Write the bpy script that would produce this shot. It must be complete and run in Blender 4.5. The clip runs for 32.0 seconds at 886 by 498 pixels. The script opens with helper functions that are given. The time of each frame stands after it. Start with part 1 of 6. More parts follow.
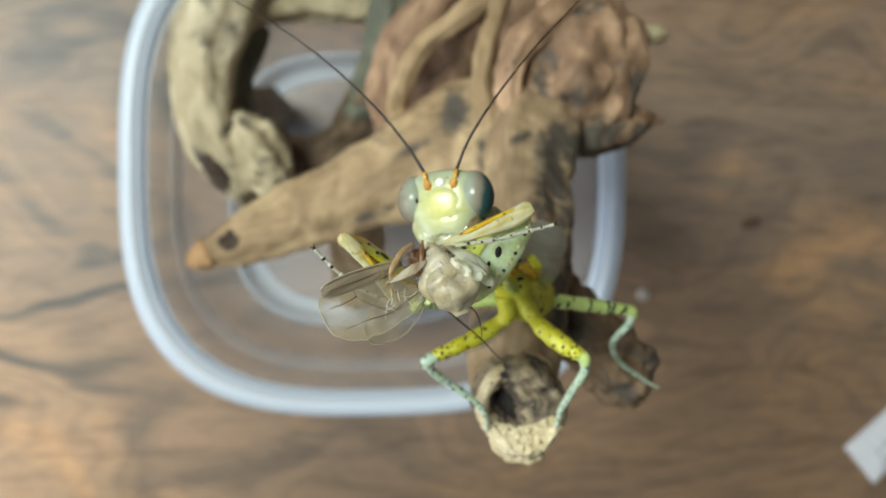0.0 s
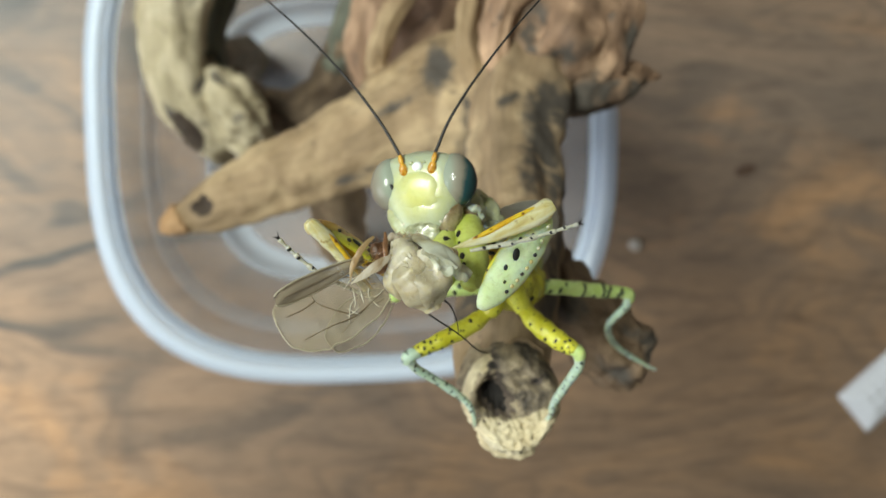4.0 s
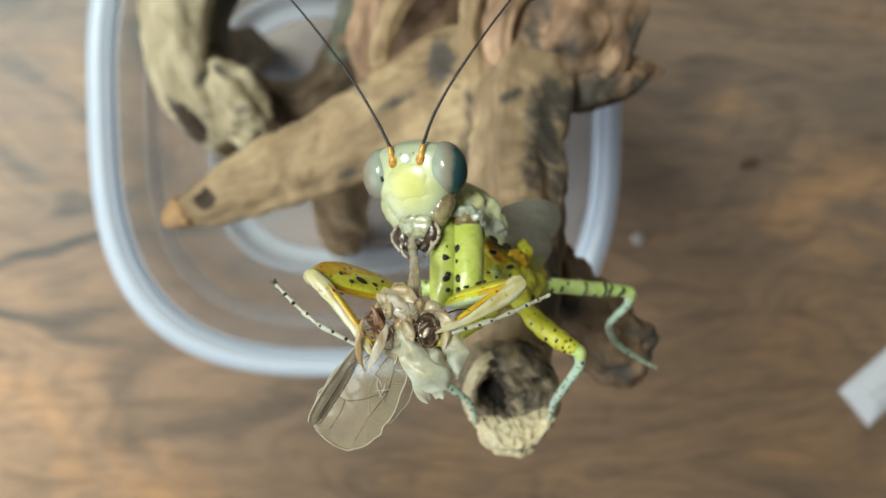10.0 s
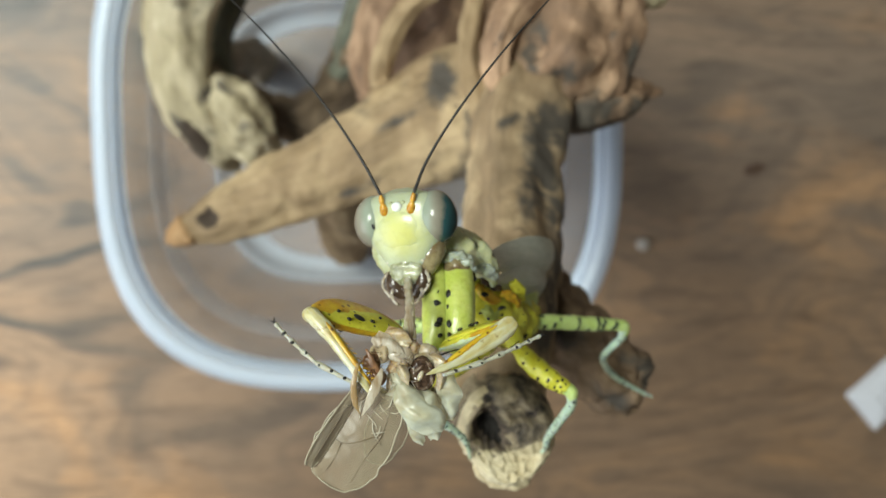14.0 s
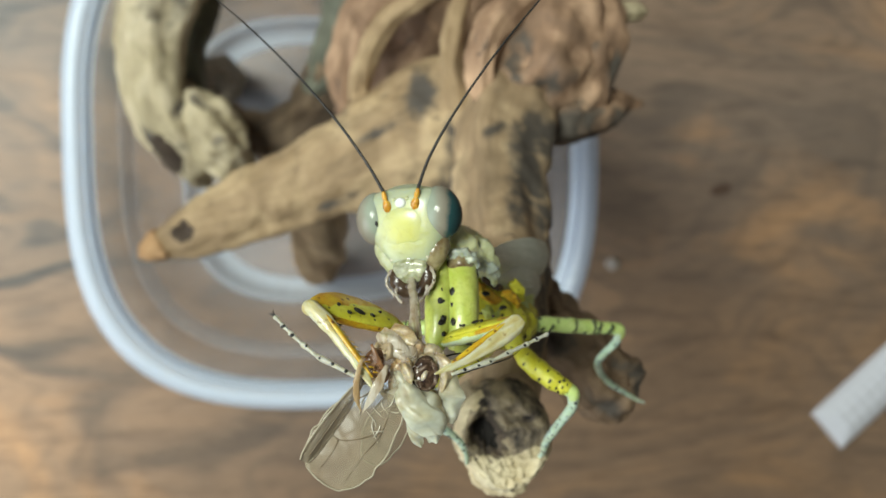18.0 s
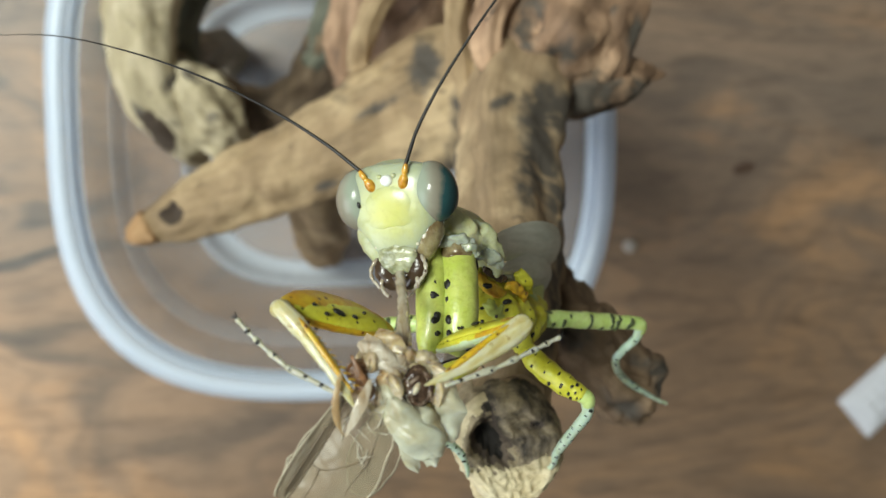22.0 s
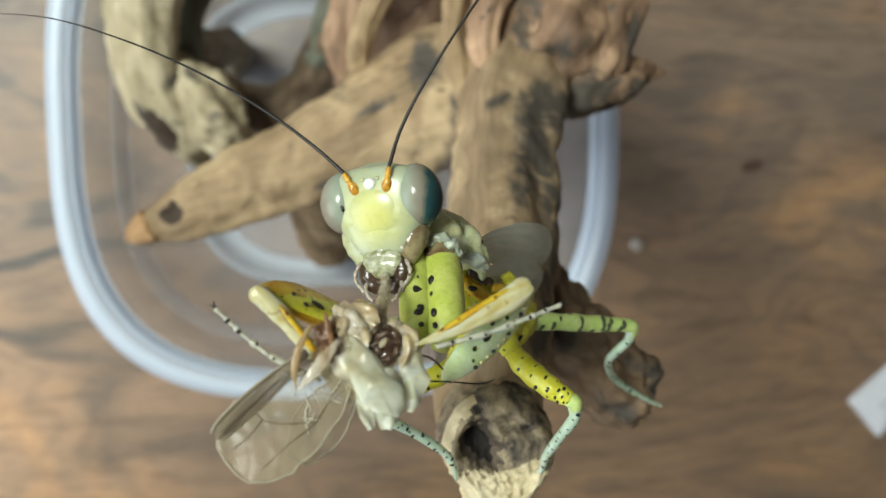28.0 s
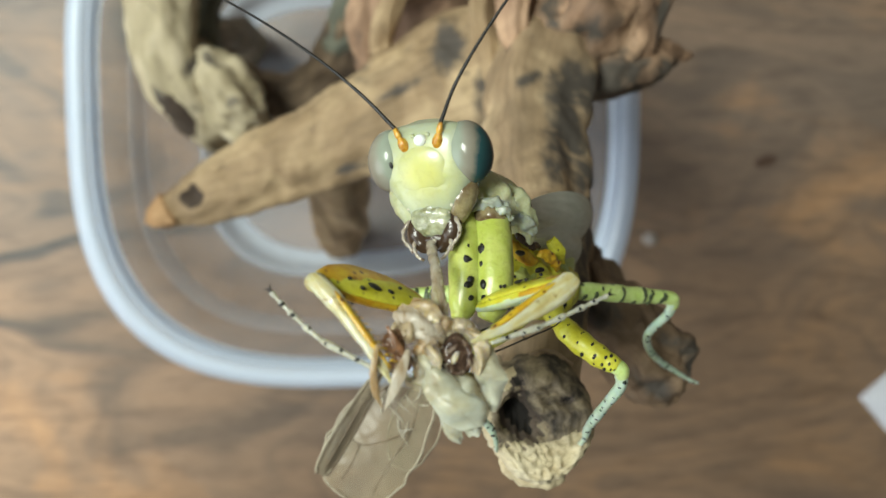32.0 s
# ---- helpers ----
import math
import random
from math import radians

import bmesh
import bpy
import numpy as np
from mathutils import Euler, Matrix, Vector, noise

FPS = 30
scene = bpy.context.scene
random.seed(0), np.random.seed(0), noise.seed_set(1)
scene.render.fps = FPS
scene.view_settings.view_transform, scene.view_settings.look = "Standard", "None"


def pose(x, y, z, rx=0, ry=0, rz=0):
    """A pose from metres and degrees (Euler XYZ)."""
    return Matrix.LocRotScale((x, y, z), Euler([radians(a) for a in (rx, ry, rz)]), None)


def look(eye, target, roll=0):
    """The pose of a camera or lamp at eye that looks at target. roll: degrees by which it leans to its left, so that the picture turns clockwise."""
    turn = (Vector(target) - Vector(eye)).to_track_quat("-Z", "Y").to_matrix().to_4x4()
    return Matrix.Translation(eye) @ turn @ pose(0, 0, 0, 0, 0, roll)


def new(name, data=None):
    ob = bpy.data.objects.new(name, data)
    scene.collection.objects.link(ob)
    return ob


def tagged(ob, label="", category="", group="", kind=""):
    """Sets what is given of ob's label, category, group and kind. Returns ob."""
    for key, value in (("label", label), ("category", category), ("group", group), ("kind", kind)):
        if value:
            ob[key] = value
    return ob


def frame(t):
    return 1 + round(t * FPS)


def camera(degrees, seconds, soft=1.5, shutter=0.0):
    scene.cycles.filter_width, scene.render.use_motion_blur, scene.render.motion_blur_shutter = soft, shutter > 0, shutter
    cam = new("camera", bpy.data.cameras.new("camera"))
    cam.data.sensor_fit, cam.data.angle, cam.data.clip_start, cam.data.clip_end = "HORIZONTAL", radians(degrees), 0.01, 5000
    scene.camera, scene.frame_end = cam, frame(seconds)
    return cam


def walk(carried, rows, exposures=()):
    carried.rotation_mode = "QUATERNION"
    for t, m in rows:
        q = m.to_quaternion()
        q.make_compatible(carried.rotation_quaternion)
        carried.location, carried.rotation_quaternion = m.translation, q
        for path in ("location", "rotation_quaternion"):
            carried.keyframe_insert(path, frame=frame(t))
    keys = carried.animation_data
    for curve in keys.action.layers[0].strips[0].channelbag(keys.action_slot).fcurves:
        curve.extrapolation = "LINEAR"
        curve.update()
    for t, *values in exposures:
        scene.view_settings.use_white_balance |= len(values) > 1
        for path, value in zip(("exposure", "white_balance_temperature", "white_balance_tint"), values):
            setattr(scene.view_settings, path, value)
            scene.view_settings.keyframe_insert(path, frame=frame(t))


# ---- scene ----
MM = 0.001
cam = camera(47.98, 32.0, soft=1.5)
cam.data.dof.use_dof = True
cam.data.dof.focus_distance, cam.data.dof.aperture_fstop = 0.0695, 46.0
# seconds, then the eye in millimetres over the table and its turn in degrees
ROWS = [
    (0.0, -29.23, -0.02, 292.46, -0.036, -5.717, 0.002),
    (0.5, -30.04, 0.49, 292.06, -0.379, -5.811, -0.018),
    (1.0, -29.49, 3.20, 292.18, -0.907, -5.805, -0.137),
    (1.5, -29.11, 6.31, 292.63, -1.421, -5.773, -0.269),
    (2.0, -31.13, 8.47, 289.63, -2.284, -6.009, -0.200),
    (2.5, -30.60, 5.85, 285.45, -3.219, -6.130, -0.099),
    (3.0, -29.88, 4.07, 283.33, -3.533, -6.339, -0.222),
    (3.5, -28.54, 3.42, 284.67, -3.455, -6.358, -0.590),
    (5.5, -26.97, 9.06, 284.10, -4.277, -6.465, -0.781),
    (6.0, -26.55, 8.55, 285.96, -4.258, -6.481, -0.670),
    (6.5, -27.04, 8.33, 285.38, -4.289, -6.314, -0.605),
    (7.0, -26.98, 7.72, 284.42, -4.315, -6.392, -0.489),
    (7.5, -27.39, 6.54, 284.43, -4.332, -6.302, -0.467),
    (8.0, -26.05, 8.65, 283.04, -4.542, -6.216, -0.548),
    (8.5, -25.58, 8.99, 281.41, -4.856, -6.172, -0.537),
    (9.0, -25.82, 7.18, 281.01, -4.854, -6.229, -0.437),
    (9.5, -27.53, 5.37, 283.23, -4.371, -6.275, -0.385),
    (10.0, -27.55, 5.08, 284.46, -4.201, -6.173, -0.392),
    (10.5, -27.70, 4.80, 284.01, -4.220, -6.114, -0.465),
    (11.0, -27.93, 4.51, 283.22, -4.230, -6.073, -0.439),
    (11.5, -27.32, 4.86, 286.55, -4.138, -5.960, -0.472),
    (12.0, -28.29, 9.25, 286.92, -4.369, -5.923, -0.578),
    (12.5, -29.13, 9.97, 284.99, -4.574, -5.979, -0.518),
    (13.0, -27.88, 8.56, 286.76, -4.397, -5.832, -0.588),
    (13.5, -27.20, 9.96, 287.54, -4.409, -5.640, -0.724),
    (14.0, -25.98, 9.46, 285.30, -4.631, -5.575, -0.734),
    (14.5, -24.12, 7.62, 285.33, -4.514, -5.475, -0.912),
    (16.5, -28.40, 5.84, 288.49, -3.916, -5.724, -0.503),
    (17.0, -26.51, 5.66, 292.11, -3.410, -6.003, -0.601),
    (17.5, -30.94, 6.98, 289.35, -3.076, -7.400, -0.503),
    (18.0, -29.59, 6.85, 283.82, -2.984, -8.045, -0.668),
    (18.5, -28.34, 8.60, 283.68, -3.093, -7.883, -0.749),
    (19.0, -28.10, 10.22, 276.70, -3.697, -7.575, -0.663),
    (19.5, -28.93, 7.22, 273.28, -4.005, -7.579, -0.541),
    (20.0, -27.65, 6.38, 274.06, -3.908, -7.501, -0.640),
    (20.5, -29.40, 6.72, 273.32, -3.943, -7.447, -0.706),
    (21.0, -28.45, 6.90, 273.16, -4.044, -7.392, -0.639),
    (21.5, -27.00, 7.04, 272.24, -4.044, -7.240, -0.791),
    (22.0, -26.53, 6.64, 273.22, -4.094, -7.124, -0.788),
    (22.5, -27.53, 7.09, 273.31, -4.173, -7.158, -0.792),
    (23.0, -28.13, 6.61, 272.58, -4.214, -7.121, -0.782),
    (23.5, -27.70, 5.63, 272.95, -4.190, -7.107, -0.760),
    (24.0, -26.31, 5.84, 271.80, -4.362, -7.038, -0.753),
    (24.5, -25.37, 6.88, 271.08, -4.532, -6.954, -0.715),
    (26.5, -25.88, 4.84, 273.20, -4.096, -6.573, -0.780),
    (27.0, -24.09, 5.44, 275.48, -3.998, -6.421, -0.868),
    (27.5, -25.04, 6.99, 273.83, -4.068, -6.403, -0.874),
    (28.0, -24.32, 6.96, 272.72, -4.263, -6.339, -0.873),
    (28.5, -24.25, 7.12, 271.60, -4.348, -6.286, -0.837),
    (29.0, -25.75, 5.53, 271.30, -4.332, -6.284, -0.773),
    (29.5, -26.60, 4.54, 272.08, -4.177, -6.377, -0.646),
    (30.0, -25.87, 5.60, 273.36, -4.113, -6.302, -0.769),
    (30.5, -25.43, 6.97, 273.94, -4.108, -6.227, -0.757),
    (31.0, -24.89, 7.49, 273.24, -4.264, -6.114, -0.705),
    (31.5, -27.29, 5.69, 271.58, -4.210, -6.245, -0.538),
    (32.0, -27.67, 4.03, 271.61, -4.090, -6.316, -0.511),
]
walk(cam, [(t, pose(x * MM, y * MM, z * MM, rx, ry, rz)) for t, x, y, z, rx, ry, rz in ROWS], [(0.0, 0.0), (32.0, 0.0)])

# ---- light ----
world = bpy.data.worlds.new("world")
scene.world = world
world.use_nodes = True
wn = world.node_tree
sky = wn.nodes.new("ShaderNodeTexSky")
sky.sky_type, sky.sun_disc, sky.sun_elevation, sky.sun_rotation = "NISHITA", False, radians(35), radians(200)
wn.links.new(sky.outputs[0], wn.nodes["Background"].inputs[0])
wn.nodes["Background"].inputs[1].default_value = 0.05


def area(name, m, sx, sy, watts, color):
    d = bpy.data.lights.new(name, "AREA")
    d.shape, d.size, d.size_y, d.energy, d.color = "RECTANGLE", sx, sy, watts, color
    ob = new(name, d)
    ob.matrix_world = m
    return ob


area("ceiling_lamp", look((-0.49, 0.21, 1.06), (-0.02, 0, 0.1)), 0.30, 0.30, 12.4, (0.925, 0.99, 0.90))
area("window_daylight", look((-1.42, -0.5, 0.75), (0, 0, 0.05)), 1.0, 1.2, 15, (0.88, 0.95, 1.0))

# ---- materials ----


class Nodes:
    """A material with its principled shader and short ways to wire nodes."""

    def __init__(self, name, rough=0.5, metal=0.0):
        self.m = bpy.data.materials.new(name)
        self.m.use_nodes = True
        self.t = self.m.node_tree
        self.p = self.t.nodes["Principled BSDF"]
        self.out = self.t.nodes["Material Output"]
        self.p.inputs["Roughness"].default_value = rough
        self.p.inputs["Metallic"].default_value = metal

    def add(self, kind, **sets):
        n = self.t.nodes.new("ShaderNode" + kind)
        for key, value in sets.items():
            n.inputs[key.replace("_", " ")].default_value = value
        return n

    def link(self, a, b):
        self.t.links.new(a, b)

    def coords(self, scale=(1, 1, 1), which="Object", turn=(0, 0, 0)):
        c = self.add("TexCoord")
        m = self.add("Mapping")
        m.inputs["Scale"].default_value = scale
        m.inputs["Rotation"].default_value = turn
        self.link(c.outputs[which], m.inputs["Vector"])
        return m.outputs["Vector"]

    def attribute(self, name, scale=(1, 1, 1)):
        a = self.add("Attribute")
        a.attribute_name = name
        m = self.add("Mapping")
        m.inputs["Scale"].default_value = scale
        self.link(a.outputs["Vector"], m.inputs["Vector"])
        return m.outputs["Vector"]

    def noise(self, vec, scale, detail=6.0, rough=0.6, bend=0.0):
        n = self.add("TexNoise", Scale=scale, Detail=detail, Roughness=rough, Distortion=bend)
        self.link(vec, n.inputs["Vector"])
        return n.outputs["Fac"]

    def voronoi(self, vec, scale, feature="F1", wander=1.0):
        n = self.add("TexVoronoi", Scale=scale, Randomness=wander)
        n.feature = feature
        self.link(vec, n.inputs["Vector"])
        return n.outputs["Distance"]

    def ramp(self, fac, stops):
        n = self.add("ValToRGB")
        e = n.color_ramp.elements
        while len(e) < len(stops):
            e.new(0.5)
        for el, (pos, col) in zip(e, stops):
            el.position, el.color = pos, (*col, 1)
        self.link(fac, n.inputs["Fac"])
        return n.outputs["Color"]

    def step(self, fac, lo, hi):
        n = self.add("MapRange")
        n.inputs["From Min"].default_value, n.inputs["From Max"].default_value = lo, hi
        self.link(fac, n.inputs["Value"])
        return n.outputs["Result"]

    def mix(self, fac, a, b, how="MIX"):
        n = self.t.nodes.new("ShaderNodeMix")
        n.data_type, n.blend_type = "RGBA", how
        for s, v in ((0, fac), (6, a), (7, b)):
            if isinstance(v, (int, float)):
                n.inputs[s].default_value = v
            elif isinstance(v, tuple):
                n.inputs[s].default_value = (*v, 1)
            else:
                self.link(v, n.inputs[s])
        return n.outputs[2]

    def deep(self, a, b, share):
        """One tone between two."""
        return tuple(p + (q - p) * share for p, q in zip(a, b))

    def color(self, c):
        if isinstance(c, tuple):
            self.p.inputs["Base Color"].default_value = (*c, 1)
        else:
            self.link(c, self.p.inputs["Base Color"])
        return self

    def rough(self, fac, lo, hi):
        n = self.add("MapRange")
        n.inputs["To Min"].default_value, n.inputs["To Max"].default_value = lo, hi
        self.link(fac, n.inputs["Value"])
        self.link(n.outputs["Result"], self.p.inputs["Roughness"])
        return self

    def bump(self, fac, strength, distance):
        n = self.add("Bump", Strength=strength, Distance=distance)
        self.link(fac, n.inputs["Height"])
        if self.p.inputs["Normal"].links:
            self.link(self.p.inputs["Normal"].links[0].from_socket, n.inputs["Normal"])
        self.link(n.outputs["Normal"], self.p.inputs["Normal"])
        return self

    def soft(self, amount, radius, scale):
        self.p.inputs["Subsurface Weight"].default_value = amount
        self.p.inputs["Subsurface Radius"].default_value = radius
        self.p.inputs["Subsurface Scale"].default_value = scale
        return self

    def clear(self, share):
        """Lets a share of the light straight through: a number or a socket."""
        tr = self.add("BsdfTransparent")
        mx = self.add("MixShader")
        if isinstance(share, (int, float)):
            mx.inputs[0].default_value = share
        else:
            self.link(share, mx.inputs[0])
        self.link(self.p.outputs[0], mx.inputs[1])
        self.link(tr.outputs[0], mx.inputs[2])
        self.link(mx.outputs[0], self.out.inputs["Surface"])
        return self


def table_wood():
    """Brown veneer with wavy cathedral figure, grey pores, rusty patches, and light and shade painted in."""
    n = Nodes("table_wood", 0.4)
    v = n.coords((1, 1, 1))
    sep = n.add("SeparateXYZ")
    n.link(v, sep.inputs[0])

    def calc(how, a, b, c=0.0):
        m = n.add("Math")
        m.operation = how
        for k, val in enumerate((a, b, c)):
            if isinstance(val, (int, float)):
                m.inputs[k].default_value = val
            else:
                n.link(val, m.inputs[k])
        return m.outputs[0]

    hill = n.noise(n.coords((0.5, 1, 1), turn=(0, 0, radians(-9))), 17, 2, 0.45, 0.5)
    field = calc("MULTIPLY_ADD", hill, 6.5, calc("MULTIPLY", sep.outputs[1], 14.0))
    figure = calc("MULTIPLY_ADD", calc("SINE", calc("MULTIPLY", field, 6.283), 0.0), 0.5, 0.5)
    thin = calc("MULTIPLY_ADD", calc("SINE", calc("MULTIPLY", field, 21.0), 0.0), 0.5, 0.5)
    patch = n.noise(n.coords((0.45, 1, 1)), 30, 5, 0.62, 0.9)
    broad = n.noise(n.coords((0.3, 1, 1)), 9, 3, 0.5, 0.4)
    fine = n.noise(n.coords((8, 70, 70), turn=(0, 0, radians(-4))), 22, 5, 0.65)
    pores = n.noise(n.coords((0.16, 1, 1)), 260, 4, 0.6, 0.5)
    c = n.ramp(broad, [(0.36, (0.215, 0.158, 0.118)), (0.5, (0.27, 0.186, 0.130)), (0.62, (0.345, 0.222, 0.140))])
    c = n.mix(n.step(patch, 0.5, 0.70), c, (0.44, 0.262, 0.142))
    vein = calc("MULTIPLY", n.step(figure, 0.62, 0.98), n.step(patch, 0.66, 0.40))
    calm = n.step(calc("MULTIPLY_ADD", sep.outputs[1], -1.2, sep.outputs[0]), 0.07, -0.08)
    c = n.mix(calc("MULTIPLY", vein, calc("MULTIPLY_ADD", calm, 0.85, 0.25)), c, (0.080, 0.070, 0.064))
    c = n.mix(calc("MULTIPLY", n.step(thin, 0.55, 1.0), 0.26), c, (0.13, 0.10, 0.08))
    c = n.mix(0.55, c, n.ramp(pores, [(0.34, (0.52, 0.52, 0.54)), (0.5, (1, 1, 1)), (0.68, (1.1, 1.06, 1.0))]), "MULTIPLY")
    c = n.mix(0.6, c, n.ramp(fine, [(0.3, (0.55, 0.53, 0.53)), (0.6, (1, 1, 1))]), "MULTIPLY")
    # Shade over the lower right, painted in as a darker tone.
    shade_corner = calc("MULTIPLY_ADD", sep.outputs[1], -2.6, sep.outputs[0])
    c = n.mix(n.step(shade_corner, 0.03, 0.20), c, n.mix(1.0, c, (0.64, 0.638, 0.63), "MULTIPLY"))
    # Light on the lower left, painted in as a brighter tone.
    lit_corner = calc("ADD", sep.outputs[0], sep.outputs[1])
    c = n.mix(n.step(lit_corner, -0.09, -0.21), c, n.mix(1.0, c, (2.35, 2.18, 1.92), "MULTIPLY"))
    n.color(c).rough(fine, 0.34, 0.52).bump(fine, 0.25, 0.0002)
    return n.m


def drift_wood(name, tone, pale, dark, stains=1.0):
    """Weathered root wood: smooth broad tones, faint fibres along the limb, dark stains, hollows and painted shade."""
    n = Nodes(name, 0.8)
    fib = n.noise(n.attribute("grain", (0.10, 1, 1)), 1300, 6, 0.65, 0.3)
    fib2 = n.noise(n.attribute("grain", (0.16, 1, 1)), 320, 5, 0.6, 0.8)
    patch = n.noise(n.coords(), 70, 5, 0.6, 0.6)
    blot = n.noise(n.coords(), 62, 4, 0.6, 0.4)
    c = n.ramp(patch, [(0.32, n.deep(tone, dark, 0.35)), (0.46, tone), (0.62, pale)])
    c = n.mix(0.42, c, n.ramp(fib2, [(0.32, (0.42, 0.40, 0.38)), (0.46, (0.95, 0.94, 0.92)), (0.66, (1.12, 1.1, 1.06))]), "MULTIPLY")
    c = n.mix(0.5, c, n.ramp(fib, [(0.32, (0.5, 0.47, 0.45)), (0.55, (1, 1, 1))]), "MULTIPLY")
    c = n.mix(n.step(blot, 0.63 - 0.02 * stains, 0.74 - 0.02 * stains), c, n.deep(dark, (0.05, 0.05, 0.05), 0.5))
    c = n.mix(n.step(n.noise(n.coords(), 230, 4, 0.6, 0.6), 0.63, 0.74), c, dark)
    # The blot attribute darkens weather stains and painted shade alike.
    at = n.add("Attribute")
    at.attribute_name = "blot"
    stain_shade = n.add("Math")
    stain_shade.operation = "MULTIPLY"
    n.link(at.outputs["Fac"], stain_shade.inputs[0])
    n.link(n.step(n.noise(n.coords(), 260, 5, 0.6, 0.6), 0.30, 0.48), stain_shade.inputs[1])
    c = n.mix(stain_shade.outputs[0], c, n.mix(fib2, (0.045, 0.038, 0.031), (0.12, 0.10, 0.08)))
    n.color(c).bump(fib2, 0.45, 0.0005).bump(fib, 0.5, 0.0003).bump(patch, 0.5, 0.0008)
    return n.m


def plastic(name, share, tint=(0.74, 0.83, 0.95), rough=0.28):
    n = Nodes(name, rough)
    v = n.noise(n.coords(), 40, 3)
    n.color(n.mix(v, tint, tuple(0.93 * a for a in tint)))
    n.p.inputs["IOR"].default_value = 1.49
    n.rough(v, rough - 0.05, rough + 0.08)
    n.clear(share)
    return n.m


def skin(name, low, high, rough=0.35, soft=0.25, spots=None, spot_scale=900, spot_size=0.25, scale=700):
    """Insect cuticle: two blended tones with a waxy sheen, and dark spots where there are any."""
    n = Nodes(name, rough)
    v = n.coords()
    t = n.noise(v, scale, 4, 0.6)
    c = n.ramp(t, [(0.35, low), (0.65, high)])
    if spots:
        d = n.voronoi(v, spot_scale)
        c = n.mix(n.step(d, spot_size + 0.05, spot_size - 0.03), c, spots)
    mottle = n.noise(v, 2300, 5, 0.65, 0.5)
    c = n.mix(0.45, c, n.ramp(mottle, [(0.32, (0.62, 0.56, 0.42)), (0.5, (1, 1, 1)), (0.7, (1.0, 1.0, 1.0))]), "MULTIPLY")
    n.color(c).soft(soft, (1.0, 0.8, 0.35), 0.0007)
    n.p.inputs["Coat Weight"].default_value, n.p.inputs["Coat Roughness"].default_value = (0.3 if rough < 0.3 else 0.12), 0.16
    fine = n.noise(v, 5200, 3, 0.6)
    pit = n.noise(v, 1900, 4, 0.6)
    n.bump(fine, 0.3, 0.00006).bump(pit, 0.3, 0.00012).rough(pit, rough - 0.06, rough + 0.22)
    return n.m


def plain(name, c, rough=0.5, grain=300, depth=0.12, soft=0.0):
    n = Nodes(name, rough)
    t = n.noise(n.coords(), grain, 4)
    n.color(n.mix(t, tuple(a * (1 - depth) for a in c), tuple(min(1, a * (1 + depth)) for a in c)))
    n.bump(t, 0.15, 0.1 / grain)
    if soft:
        n.soft(soft, (1, 0.8, 0.5), 0.0006)
    return n.m


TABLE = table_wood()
WALL = plain("painted_wall", (0.42, 0.40, 0.36), 0.8, 30, 0.04)
CEIL = plain("ceiling_paint", (0.55, 0.54, 0.52), 0.85, 30, 0.03)
FLOOR = plain("floor_boards", (0.25, 0.17, 0.11), 0.5, 12, 0.2)
RIM = plastic("frosted_plastic_rim", 0.44, (0.63, 0.71, 0.82))
LIP = plastic("frosted_plastic_lip", 0.55, (0.62, 0.70, 0.80))
# Wall and base tints darkened for the shade lost with tub shadows off.
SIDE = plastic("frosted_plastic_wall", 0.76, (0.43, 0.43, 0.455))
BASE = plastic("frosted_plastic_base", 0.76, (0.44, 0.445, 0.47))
FOOT = plastic("frosted_plastic_foot", 0.40, (0.60, 0.66, 0.74))
TAN = drift_wood("driftwood_tan", (0.34, 0.237, 0.132), (0.52, 0.385, 0.225), (0.105, 0.075, 0.048), 2.0)
RED = drift_wood("driftwood_brown", (0.27, 0.165, 0.10), (0.56, 0.37, 0.235), (0.06, 0.044, 0.036), 2.2)
# Grey-green wood, also used to paint shade on the pale root's flank.
GREY_GREEN = drift_wood("driftwood_grey_green", (0.115, 0.12, 0.088), (0.19, 0.195, 0.145), (0.045, 0.045, 0.036), 1.0)
PALE = drift_wood("driftwood_pale", (0.46, 0.39, 0.25), (0.64, 0.56, 0.40), (0.13, 0.105, 0.07), 1.6)
CRUST = drift_wood("driftwood_crust", (0.62, 0.53, 0.34), (0.76, 0.69, 0.50), (0.26, 0.15, 0.09), 0.3)
DARK = drift_wood("driftwood_dark", (0.090, 0.060, 0.036), (0.19, 0.134, 0.082), (0.03, 0.025, 0.02), 4.0)
TORN = drift_wood("driftwood_torn", (0.165, 0.108, 0.064), (0.35, 0.24, 0.145), (0.022, 0.016, 0.012), 5.0)
TRUNK = drift_wood("driftwood_trunk", (0.36, 0.255, 0.15), (0.58, 0.44, 0.27), (0.06, 0.047, 0.036), 2.6)
GREY = drift_wood("driftwood_grey", (0.20, 0.165, 0.115), (0.33, 0.275, 0.19), (0.05, 0.045, 0.04), 2.0)

# ---- mesh helpers (millimetres in, metres out) ----
ORIGIN = {}


def part(name, bm, material, parent=None, label="", origin=(0, 0, 0), smooth=True):
    """Links a bmesh, given in millimetres of the place, as one object with its origin there."""
    o = Vector(origin)
    for v in bm.verts:
        v.co = (v.co - o) * MM
    me = bpy.data.meshes.new(name)
    for f in bm.faces:
        f.smooth = smooth
    bm.to_mesh(me)
    bm.free()
    me.materials.append(material)
    ob = new(name, me)
    ORIGIN[ob.name] = o
    ob.parent = parent
    ob.location = (o - (ORIGIN[parent.name] if parent else Vector())) * MM
    if label:
        ob["label"] = label
    return ob


def empty(name, origin):
    ob = new(name)
    ob.empty_display_size = 0.005
    ob.location = Vector(origin) * MM
    ORIGIN[ob.name] = Vector(origin)
    return ob


